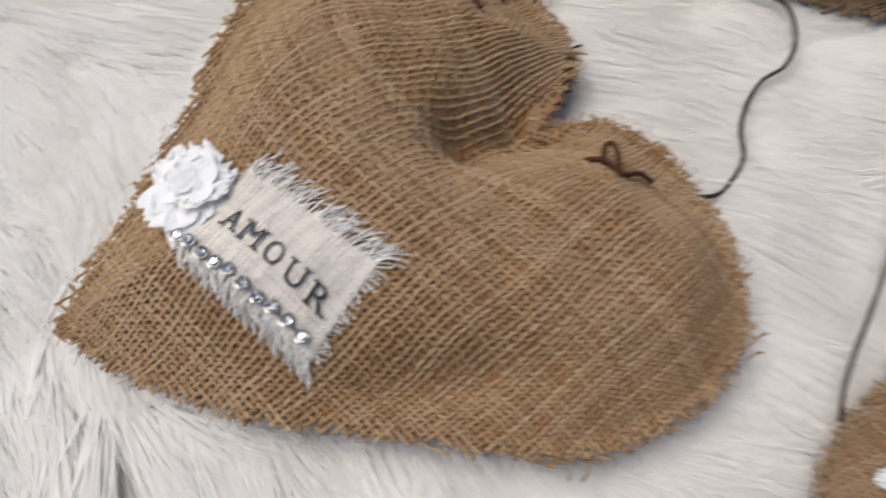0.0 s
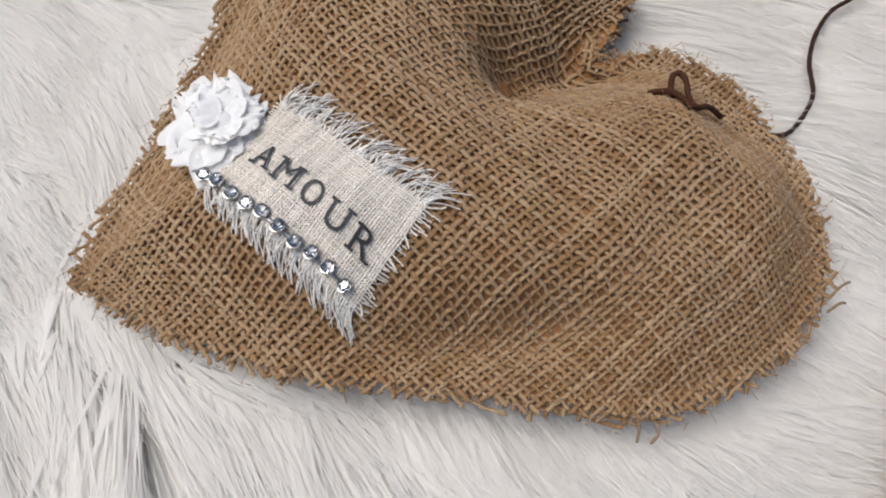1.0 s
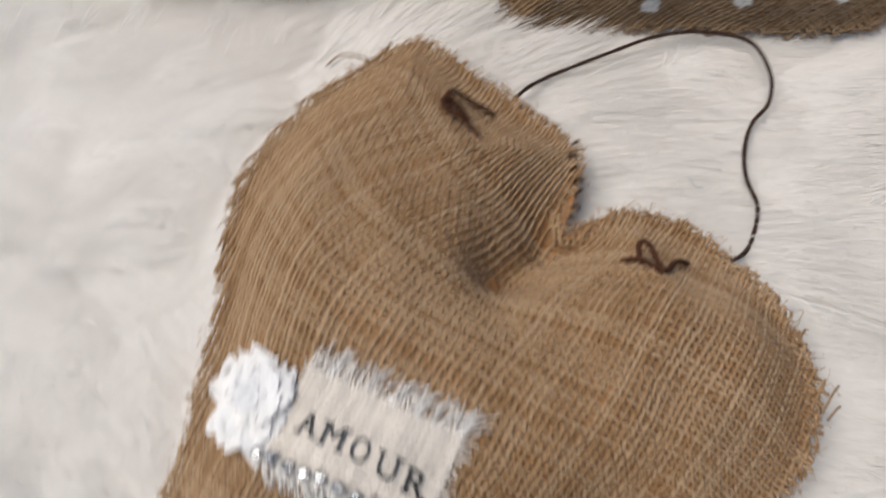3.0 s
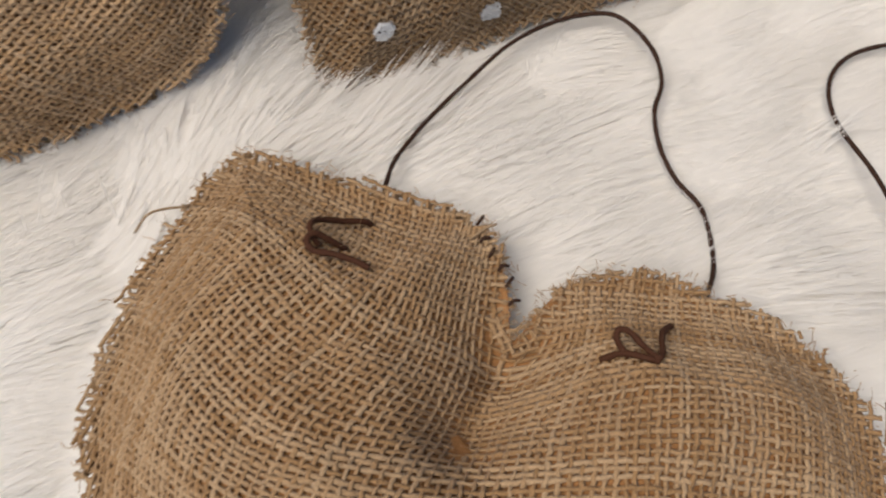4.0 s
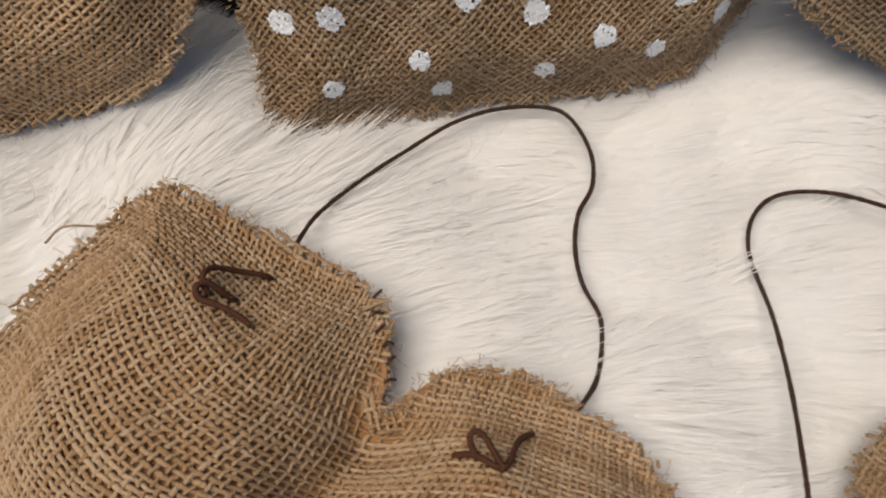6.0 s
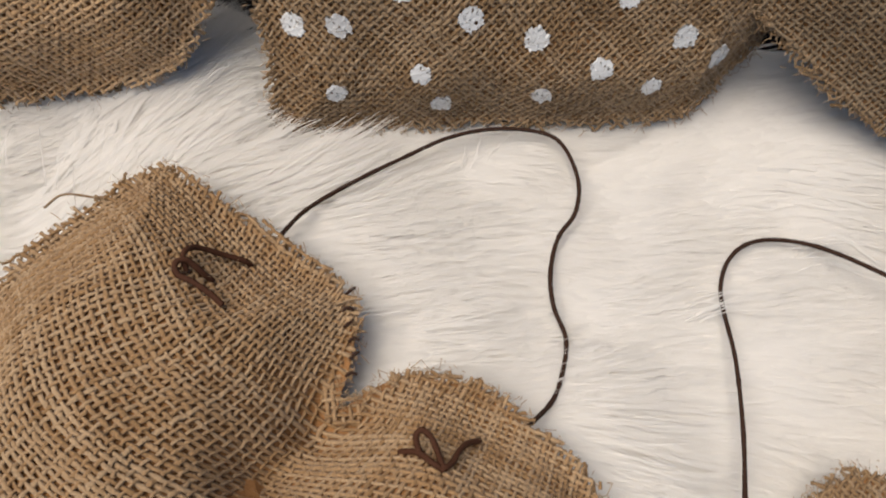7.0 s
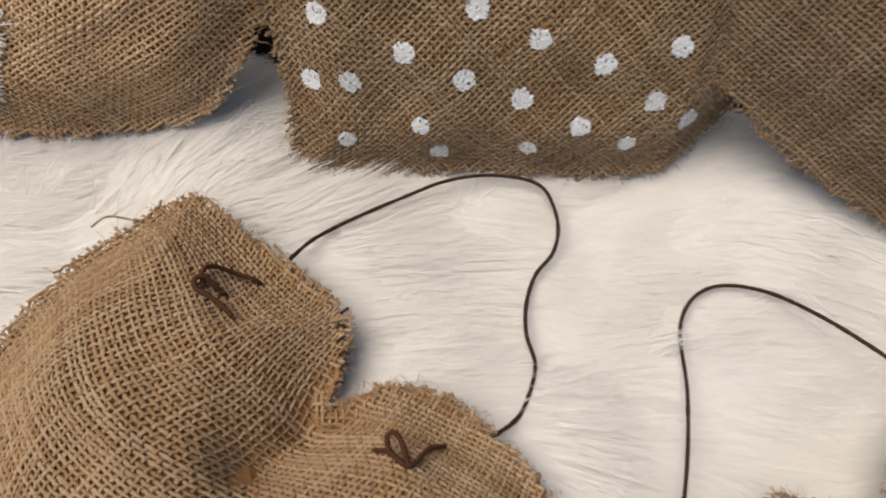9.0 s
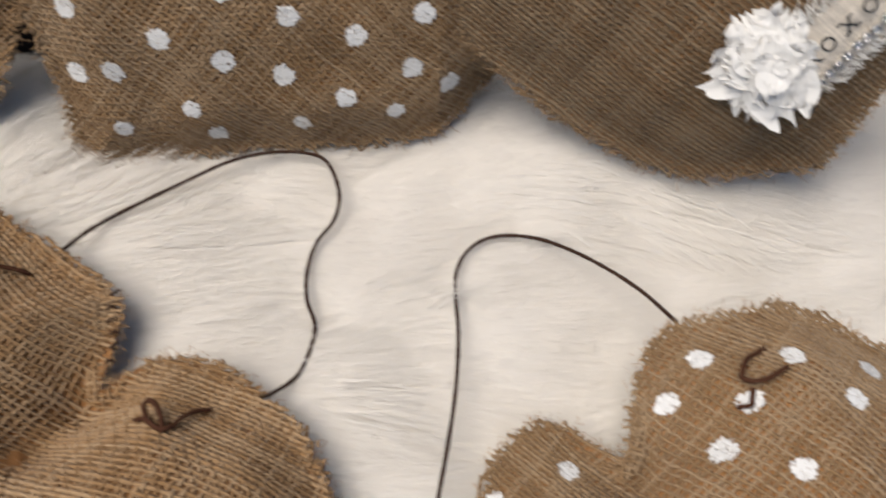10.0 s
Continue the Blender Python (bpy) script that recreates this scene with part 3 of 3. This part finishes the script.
def letter(char, cx, cy, direction, cap, pillow, lift, parent):
    """One stamped capital with slab serifs, laid onto the cloth."""
    curve = bpy.data.curves.new("letter", "FONT")
    curve.body = char
    curve.resolution_u = 4
    tmp = bpy.data.objects.new("tmp", curve)
    scene.collection.objects.link(tmp)
    me = bpy.data.meshes.new_from_object(tmp.evaluated_get(bpy.context.evaluated_depsgraph_get()))
    bpy.data.objects.remove(tmp)
    bm = bmesh.new()
    bm.from_mesh(me)
    xs, ys = [w.co.x for w in bm.verts], [w.co.y for w in bm.verts]
    x0, x1, y0, y1 = min(xs), max(xs), min(ys), max(ys)
    wide = 0.86 * cap if char != "M" else 0.98 * cap
    for w in bm.verts:
        w.co = ((w.co.x - x0) / (x1 - x0) * wide, (w.co.y - y0) / (y1 - y0) * cap, 0)
    for sx, sy in SERIFS[char]:
        hw, th, yc = 0.19 * cap, 0.11 * cap, sy * cap + (0.055 * cap if sy == 0 else -0.055 * cap)
        bm.faces.new([bm.verts.new((sx * wide + a * hw, yc + b * th / 2, 0.00003)) for a, b in ((-1, -1), (1, -1), (1, 1), (-1, 1))])
    bmesh.ops.triangulate(bm, faces=bm.faces[:])
    bmesh.ops.subdivide_edges(bm, edges=[e for e in bm.edges if e.calc_length() > 0.0012], cuts=2)
    c, s = math.cos(direction), math.sin(direction)
    vs = np.array([w.co for w in bm.verts])
    u, v = vs[:, 0] - wide / 2, vs[:, 1] - cap / 2
    u = u * (1 + 0.03 * wave(u, v, 0.004, ord(char)))
    px, py = cx + u * c - v * s, cy + u * s + v * c
    z = pillow.height(px, py) + lift + vs[:, 2]
    for w, x, y, h in zip(bm.verts, px, py, z):
        w.co = (x, y, h)
    bm.normal_update()
    out = bpy.data.meshes.new("letter")
    bm.to_mesh(out)
    bm.free()
    out.materials.append(INK)
    ob = new("letter", out)
    ob.parent = parent
    ob["label"] = "black stamped capital " + char
    return ob


def label_patch(pillow, thing, cx, cy, direction, length, wide, letters, cap, seed, lift=0.0014):
    """A frayed linen scrap with stamped capitals: letters are (char, along, across)."""
    c, s = math.cos(direction), math.sin(direction)

    def drape(p):
        a, b = (p[:, 0] - cx) * c + (p[:, 1] - cy) * s, -(p[:, 0] - cx) * s + (p[:, 1] - cy) * c
        edge_a, edge_b = length / 2 + 0.0012 * wave(a, b, 0.02, seed), wide / 2 + 0.0009 * wave(a, b, 0.015, seed + 1)
        far = np.minimum(edge_a - np.abs(a), edge_b - np.abs(b))
        z = pillow.height(p[:, 0], p[:, 1]) + lift + 0.0004 * wave(p[:, 0], p[:, 1], 0.012, seed) - 0.0006 * np.clip(-far / 0.004, 0, 1)
        return np.stack([p[:, 0], p[:, 1], z], 1), far

    def inside(p, family):
        """Cross threads stay within the length, long threads within the width."""
        a, b = (p[:, 0] - cx) * c + (p[:, 1] - cy) * s, -(p[:, 0] - cx) * s + (p[:, 1] - cy) * c
        return np.abs(a) < length / 2 + 0.0004 if family else np.abs(b) < wide / 2 + 0.0003

    half = 0.5 * math.hypot(length, wide) + 0.006
    fray = lambda family, rr: (rr.uniform(0.0005, 0.002), rr.uniform(0.001, 0.0035)) if family == 0 else (rr.uniform(0.0008, 0.0042), rr.uniform(0.0022, 0.0058))
    box = (cx - half * 0.72, cy - half * 0.72, cx + half * 0.72, cy + half * 0.72)
    v, f = weave(drape, box, direction, 0.00064, 0.00046, 0.00026, fray, seed, lift=0.0003, wander=0.35, keep=inside)
    patch = mesh_object("label_patch", v, f, LINEN, thing, "frayed oatmeal linen scrap with stamped lettering")
    na, nb = 26, 16
    ga, gb = np.meshgrid(np.linspace(-length / 2, length / 2, na), np.linspace(-wide / 2, wide / 2, nb))
    ga, gb = ga.ravel() * 0.985, gb.ravel() * 0.97
    px, py = cx + ga * c - gb * s, cy + ga * s + gb * c
    i = np.arange(nb - 1)[:, None] * na + np.arange(na - 1)[None]
    mesh_object("linen_ground", np.stack([px, py, pillow.height(px, py) + lift - 0.0002], 1), np.stack([i, i + 1, i + na + 1, i + na], -1).reshape(-1, 4), LINEN, patch)
    # curled threads of the long fringes
    r = np.random.RandomState(seed + 7)
    for side, n, reach in ((1, 105, 0.0070), (-1, 170, 0.0050)):
        paths = []
        for _ in range(n):
            a0 = r.uniform(-length / 2, length / 2)
            k = np.linspace(0, 1, 7)
            aa = a0 + reach * (r.normal(0, 0.10) * k + r.normal(0, 0.16) * k**2 + (0.5 + 0.4 * math.sin(a0 * 1900)) * k * k)
            bb = side * (wide / 2 - 0.0005 + reach * r.uniform(0.6, 1.25) * k)
            x, y = cx + aa * c - bb * s, cy + aa * s + bb * c
            z = pillow.height(x, y) + lift * (1 - 0.4 * k) + 0.0009 * r.uniform(0, 1) * np.sin(3.1 * k) + 0.0004
            paths.append(np.stack([x, y, z], 1))
        fv, ff = tubes(paths, [0.0003] * n, [0.00026] * n, 3)
        tagged(mesh_object("fringe", fv, ff, COTTON, patch, "soft white frayed cotton fringe"), kind="stuff")
    for char, along, across in letters:
        letter(char, cx + along * c - across * s, cy + along * s + across * c, direction + 0.05 * math.sin(along * 900), cap, pillow, lift + 0.0012, patch)
    return patch


def rhinestones(pillow, thing, start, end, count, lift):
    """A chain of silver cups, each holding a cut stone."""
    trim = None
    rad, high = 0.00155, 0.0016
    for k in range(count):
        t = k / (count - 1)
        x, y = start[0] + (end[0] - start[0]) * t, start[1] + (end[1] - start[1]) * t + 0.0004 * math.sin(k * 1.9)
        z = float(pillow.height(x, y)[0]) + lift
        bm = bmesh.new()
        sides = 16
        rings = [(rad * 0.55, 0), (rad * 1.0, 0.0004), (rad * 1.08, high), (rad * 0.92, high * 1.04), (rad * 0.88, high * 0.7)]
        loops = [[bm.verts.new((x + q * math.cos(j * math.tau / sides), y + q * math.sin(j * math.tau / sides), z + h + (0.00022 if i in (2, 3) and j % 4 == 0 else 0))) for j in range(sides)] for i, (q, h) in enumerate(rings)]
        for a, b in zip(loops, loops[1:]):
            for j in range(sides):
                bm.faces.new((a[j], a[(j + 1) % sides], b[(j + 1) % sides], b[j]))
        bm.faces.new(loops[0][::-1])
        bm.faces.new(loops[-1])
        me = bpy.data.meshes.new("cup")
        bm.to_mesh(me)
        bm.free()
        me.materials.append(SILVER)
        if trim is None:
            d = np.linspace(0, 1, 30)
            p = on(pillow, np.stack([start[0] + (end[0] - start[0]) * d, start[1] + (end[1] - start[1]) * d], 1), lift + 0.0004)
            v, f = tubes([p], [0.0009], [0.0005], 6)
            trim = mesh_object("rhinestone_trim", v, f, SILVER, thing, "silver cup chain of clear rhinestones")
        cup = new("cup", me)
        cup.parent = trim
        bm = bmesh.new()
        n = 8
        turn = k * 0.6
        tx, ty = 0.25 * math.sin(k * 2.3), 0.25 * math.cos(k * 3.7)
        table = [bm.verts.new((x + rad * 0.5 * math.cos(turn + j * math.tau / n), y + rad * 0.5 * math.sin(turn + j * math.tau / n), z + high * 1.3 + rad * 0.5 * (tx * math.cos(turn + j * math.tau / n) + ty * math.sin(turn + j * math.tau / n)))) for j in range(n)]
        star = [bm.verts.new((x + rad * 0.76 * math.cos(turn + (j + 0.5) * math.tau / n), y + rad * 0.76 * math.sin(turn + (j + 0.5) * math.tau / n), z + high * 1.2)) for j in range(n)]
        girdle = [bm.verts.new((x + rad * 0.92 * math.cos(turn + j * math.tau / n), y + rad * 0.92 * math.sin(turn + j * math.tau / n), z + high * 1.02)) for j in range(n)]
        tip = bm.verts.new((x, y, z + high * 0.72))
        bm.faces.new(table)
        for j in range(n):
            bm.faces.new((table[j], star[j], table[(j + 1) % n]))
            bm.faces.new((table[j], girdle[j], star[j]))
            bm.faces.new((table[(j + 1) % n], star[j], girdle[(j + 1) % n]))
            bm.faces.new((girdle[j], girdle[(j + 1) % n], star[j]))
            bm.faces.new((girdle[j], tip, girdle[(j + 1) % n]))
        bmesh.ops.recalc_face_normals(bm, faces=bm.faces[:])
        me = bpy.data.meshes.new("rhinestone")
        bm.to_mesh(me)
        bm.free()
        me.materials.append(GLASS)
        stone = new("rhinestone", me)
        stone.parent = trim
    return trim


def cloth_flower(pillow, thing, cx, cy, radius, seed, lift=0.003, ragged=0.3, loose=()):
    """A full cloth blossom: rings of cupped, crinkled petals, each a mesh of its own, round a gathered heart."""
    r = np.random.RandomState(seed)
    z0 = float(pillow.height(cx, cy)[0]) + lift
    base = spline([(0.6, 0), (0.9, 0.15), (0.55, 0.5), (0.2, 0.62), (0.02, 0.64)], 9)
    n = 20
    vs = [(cx + radius * 0.75 * q * math.cos(j * math.tau / n), cy + radius * 0.75 * q * math.sin(j * math.tau / n), z0 + radius * h) for q, h in base for j in range(n)]
    fs = [(i * n + j, i * n + (j + 1) % n, (i + 1) * n + (j + 1) % n, (i + 1) * n + j) for i in range(len(base) - 1) for j in range(n)]
    flower = mesh_object("cloth_flower", vs, fs, PETAL, thing, "ivory white cloth flower with crinkled petals")
    rings = [(9, 1.0, 0.10, 0.80, 0.0), (7, 0.80, 0.34, 0.80, 0.10), (6, 0.56, 0.52, 0.74, 0.20), (4, 0.34, 0.66, 0.66, 0.30), (3, 0.16, 0.76, 0.5, 0.45)]
    rings += [(1, 1.12, 0.22, big, 0.25, turn) for turn, big in loose]
    for count, reach, height, size, tilt, *turn in rings:
        for k in range(count):
            a = turn[0] if turn else k * math.tau / count + r.uniform(-0.35, 0.35) + reach * 5
            m = 13
            u, v = np.meshgrid(np.linspace(-1, 1, m), np.linspace(0, 1, m))
            u, v = u.ravel(), v.ravel()
            sz = size * radius * r.uniform(0.7, 1.35)
            w = sz * 0.75 * np.sqrt(np.clip(1 - (2 * v - 1.05) ** 2 * 0.85, 0.02, 1))
            length = sz * 1.15 * v * (1 + ragged * (0.35 * wave(u, v, 0.6, seed + k) + 0.06 * wave(u, u, 0.2, seed + k + 60)) * v)
            cup = 0.12 * sz * u**2 * (1 - 0.3 * v) + 0.07 * sz * wave(u * 1.0, v * 0.8, 0.55, seed + k + count * 7) * (0.3 + v) + 0.045 * sz * wave(u, v, 0.26, seed + k * 3) * (0.3 + v)
            fold = tilt + r.uniform(-0.25, 0.25) - r.uniform(0.0, 0.5) * (v - 0.4)
            start = max(0.02, reach - size * 0.75)
            rr = radius * start + length * np.cos(fold) - cup * np.sin(fold)
            zz = radius * height * 0.75 * r.uniform(0.8, 1.15) + length * np.sin(fold) * 0.75 + cup * np.cos(fold)
            tx = u * w
            x, y = cx + rr * math.cos(a) - tx * math.sin(a), cy + rr * math.sin(a) + tx * math.cos(a)
            i = np.arange(m - 1)[:, None] * m + np.arange(m - 1)[None]
            mesh_object("petal", np.stack([x, y, z0 + zz], 1), np.stack([i, i + 1, i + m + 1, i + m], -1).reshape(-1, 4), PETAL, flower)
    return flower


R_CORD = 0.00068
# ---------------------------------------------------------------- heart with the first label
thing_a = burlap_heart("burlap_heart", "stuffed natural burlap heart with frayed edge, AMOUR label and cloth flower", heart_a, radians(40), JUTE, 101, twist=(0.015, 0.185, 0.055, radians(-37)))
ANG = radians(-42)
label_patch(heart_a, thing_a, -0.0092, 0.0955, ANG, 0.0425, 0.0235, [("A", -0.0136, -0.0008), ("M", -0.0063, -0.0012), ("O", 0.0010, -0.0012), ("U", 0.0083, -0.0017), ("R", 0.0156, -0.0020)], 0.0055, 201)
rhinestones(heart_a, thing_a, (-0.0335, 0.1012), (-0.0030, 0.0765), 10, 0.0020)
cloth_flower(heart_a, thing_a, -0.0304, 0.1142, 0.0088, 301, lift=0.0015, ragged=0.55, loose=((0.15, 0.95), (-1.35, 1.0), (-2.6, 0.8)))
cord("hanging_cord", [(0.0590, 0.1895, 0.0150), (0.0618, 0.1935, 0.0165), (0.0665, 0.1990, 0.0125), (0.0748, 0.2052, 0.008), (0.091, 0.2110, 0.004), (0.107, 0.214, 0.003), (0.124, 0.216, 0.003), (0.139, 0.214, 0.003), (0.152, 0.208, 0.003), (0.157, 0.201, 0.003), (0.156, 0.188, 0.003),
      (0.150, 0.178, 0.003), (0.141, 0.172, 0.003), (0.134, 0.163, 0.003), (0.130, 0.153, 0.003), (0.129, 0.143, 0.003), (0.124, 0.135, 0.004), (0.117, 0.128, 0.006), (0.108, 0.124, 0.012), (0.104, 0.123, 0.016)], R_CORD, thing_a, n=160, label="dark brown waxed cord loop")
UP = R_CORD + 0.0006
cord("cord_knot", on(heart_a, [(0.0535, 0.1876, -0.002), (0.0526, 0.1881, 0.001), (0.0475, 0.1905, 0.002), (0.0427, 0.1918, 0.003), (0.0401, 0.1904, 0.003), (0.0389, 0.1881, 0.002), (0.0388, 0.1856, 0.0)], UP), 0.00075, thing_a, CORD_WORN, n=44, label="dark brown cord stitched through the cloth")
cord("cord_knot", on(heart_a, [(0.0435, 0.1830, -0.001), (0.0423, 0.1841, 0.001), (0.0397, 0.1873, 0.003), (0.0371, 0.1870, 0.002), (0.0368, 0.1843, 0.001), (0.0395, 0.1814, 0.002), (0.0424, 0.1775, 0.002), (0.0442, 0.1741, 0.0005)], UP), 0.0008, thing_a, CORD_WORN, n=56, label="dark brown cord stitched through the cloth")
cord("cord_knot", on(heart_a, [(0.0712, 0.1272, -0.001), (0.0744, 0.1251, 0.001), (0.0765, 0.1212, 0.001), (0.0783, 0.1188, 0.0)], UP), 0.00075, thing_a, CORD_WORN, n=30, label="dark brown cord stitched through the cloth")
cord("cord_knot", on(heart_a, [(0.0750, 0.1235, 0.0), (0.0750, 0.1259, 0.002), (0.0755, 0.1284, 0.005), (0.0772, 0.1290, 0.0055), (0.0785, 0.1270, 0.0045), (0.0787, 0.1236, 0.002), (0.0785, 0.1195, 0.001), (0.081, 0.1199, 0.001), (0.0836, 0.1218, 0.002), (0.0868, 0.1232, 0.002), (0.0906, 0.1232, 0.001)], UP), 0.00075, thing_a, CORD_WORN, n=80, label="dark brown cord stitched through the cloth")
for pts in ([(0.1085, 0.0745, 0.019), (0.1130, 0.0783, 0.020), (0.1168, 0.0802, 0.018)], [(0.1090, 0.0725, 0.019), (0.1125, 0.0745, 0.019), (0.1150, 0.0752, 0.017)], [(0.0600, 0.0520, 0.018), (0.0612, 0.0475, 0.017), (0.0612, 0.0445, 0.014)],
            [(0.022, 0.2215, 0.019), (0.0137, 0.2247, 0.021), (0.0075, 0.2244, 0.018)], [(0.070, 0.170, 0.019), (0.0745, 0.1695, 0.020), (0.0775, 0.1686, 0.020)], [(0.064, 0.050, 0.018), (0.0655, 0.0462, 0.017), (0.0640, 0.0440, 0.015)]):
    cord("loose_thread", pts, 0.00032, thing_a, JUTE_DULL, 14)
for k in range(6):
    x, y = 0.0755 - 0.0015 * k + 0.001 * math.sin(5 * k), 0.172 - 0.0042 * k
    cord("loose_thread", [(x - 0.0015, y, 0.0185), (x, y + 0.0003, 0.0192), (x + 0.0013, y + 0.0008 * math.cos(3 * k), 0.0188)], 0.0004, thing_a, CORD, 9)

# ---------------------------------------------------------------- polka-dot heart lying below
B_DOTS = [(x, y, 0.0030) for x, y in [(0.2238, 0.074), (0.2115, 0.068), (0.2255, 0.057), (0.2145, 0.0493), (0.2255, 0.036), (0.2435, 0.0627), (0.249, 0.045), (0.263, 0.050), (0.178, 0.064), (0.156, 0.066), (0.250, 0.022), (0.275, 0.030), (0.190, 0.022), (0.165, 0.040), (0.140, 0.042)]]
thing_b = burlap_heart("burlap_heart", "stuffed burlap heart with white polka dots lying on fur", heart_b, radians(20), JUTE_DULL, 102, B_DOTS, keep=lambda p, family: p[:, 1] > -0.03)
cord("hanging_cord", [(0.1348, 0.0580, 0.012), (0.1360, 0.0655, 0.015), (0.1415, 0.0746, 0.014), (0.1495, 0.0855, 0.012), (0.1604, 0.1013, 0.009), (0.1705, 0.1190, 0.006), (0.1768, 0.1335, 0.003), (0.1802, 0.1405, 0.003), (0.1860, 0.1462, 0.003), (0.1930, 0.1490, 0.003),
      (0.2005, 0.1487, 0.003), (0.2085, 0.1448, 0.004), (0.2160, 0.1378, 0.006), (0.2237, 0.1241, 0.011), (0.2284, 0.1058, 0.020), (0.2276, 0.0880, 0.0315)], R_CORD, thing_b, n=140, label="dark brown waxed cord loop")
cord("cord_knot", on(heart_b, [(0.2395, 0.0680, -0.001), (0.2327, 0.0676, 0.001), (0.2286, 0.0659, 0.003), (0.2260, 0.0629, 0.003), (0.2290, 0.0600, 0.003), (0.2375, 0.0602, 0.001)], UP), 0.00075, thing_b, CORD_WORN, n=44, label="dark brown cord stitched through the cloth")
cord("cord_knot", on(heart_b, [(0.2270, 0.0595, 0.001), (0.2250, 0.0570, 0.0015), (0.2243, 0.0560, 0.001), (0.2222, 0.0572, 0.0)], UP), 0.0007, thing_b, CORD_WORN, n=24, label="dark brown cord stitched through the cloth")

# ---------------------------------------------------------------- leaning hearts behind
C_DOTS = [(x, y - 0.0007 * (y < 0), 0.0037 if y > -0.004 else 0.0032) for x, y in [(-0.0258, 0.0200), (0.0168, 0.0282), (0.039, 0.0212), (0.0619, 0.0290), (-0.0058, 0.0125), (0.0138, 0.0072), (0.0582, 0.0092), (-0.0568, 0.0056), (-0.0432, 0.0080), (-0.0190, -0.0051),
          (0.0349, -0.0010), (0.0720, 0.0018), (-0.0443, -0.0132), (-0.0120, -0.0166), (0.0185, -0.0115), (0.0525, -0.0074), (-0.0036, 0.0365), (-0.054, 0.030), (-0.034, 0.042), (0.040, 0.046), (0.080, 0.026), (0.018, 0.056)]]
thing_c = burlap_heart("burlap_heart", "stuffed burlap heart with white polka dots leaning on fur", heart_c, radians(48), JUTE_DULL, 103, C_DOTS, keep=lambda p, family: p[:, 1] < 0.075)
thing_c.matrix_world = POSE_C
thing_d = burlap_heart("burlap_heart", "stuffed natural burlap heart with frayed linen label leaning on fur", heart_d, radians(30), JUTE_LIGHT, 104, keep=lambda p, family: p[:, 1] < 0.070)
label_patch(heart_d, thing_d, -0.088, 0.013, radians(-20), 0.045, 0.0255, [], 0.006, 204)
thing_d.matrix_world = POSE_D
thing_e = burlap_heart("burlap_heart", "stuffed fine-woven burlap heart with XOXO label and ragged flower", heart_e, radians(66), JUTE_FINE_SHADED, 105, pitch=0.0018, keep=lambda p, family: p[:, 1] < 0.085)
label_patch(heart_e, thing_e, 0.0758, 0.0405, radians(62), 0.044, 0.020, [("X", -0.0180, 0.001), ("O", -0.0118, 0.001), ("X", -0.0042, 0.001), ("O", 0.0034, 0.001)], 0.0052, 205)
rhinestones(heart_e, thing_e, (0.0721, 0.0180), (0.0854, 0.0440), 9, 0.0020)
flower_e = cloth_flower(heart_e, thing_e, 0.0532, 0.0220, 0.0112, 305, ragged=0.9, loose=((-0.85, 1.2), (-1.15, 1.1)))
bud = bmesh.new()
bmesh.ops.create_uvsphere(bud, u_segments=14, v_segments=9, radius=0.0034)
for w in bud.verts:
    w.co = Vector((0.0405, 0.0285, float(heart_e.height(0.0405, 0.0285)[0]) + 0.004)) + w.co * (1 + 0.08 * math.sin(6 * math.atan2(w.co.y, w.co.x)))
bud_mesh = bpy.data.meshes.new("bud")
bud.to_mesh(bud_mesh)
bud.free()
bud_mesh.polygons.foreach_set("use_smooth", [True] * len(bud_mesh.polygons))
bud_mesh.materials.append(PETAL)
new("bud", bud_mesh).parent = flower_e
thing_e.matrix_world = POSE_E
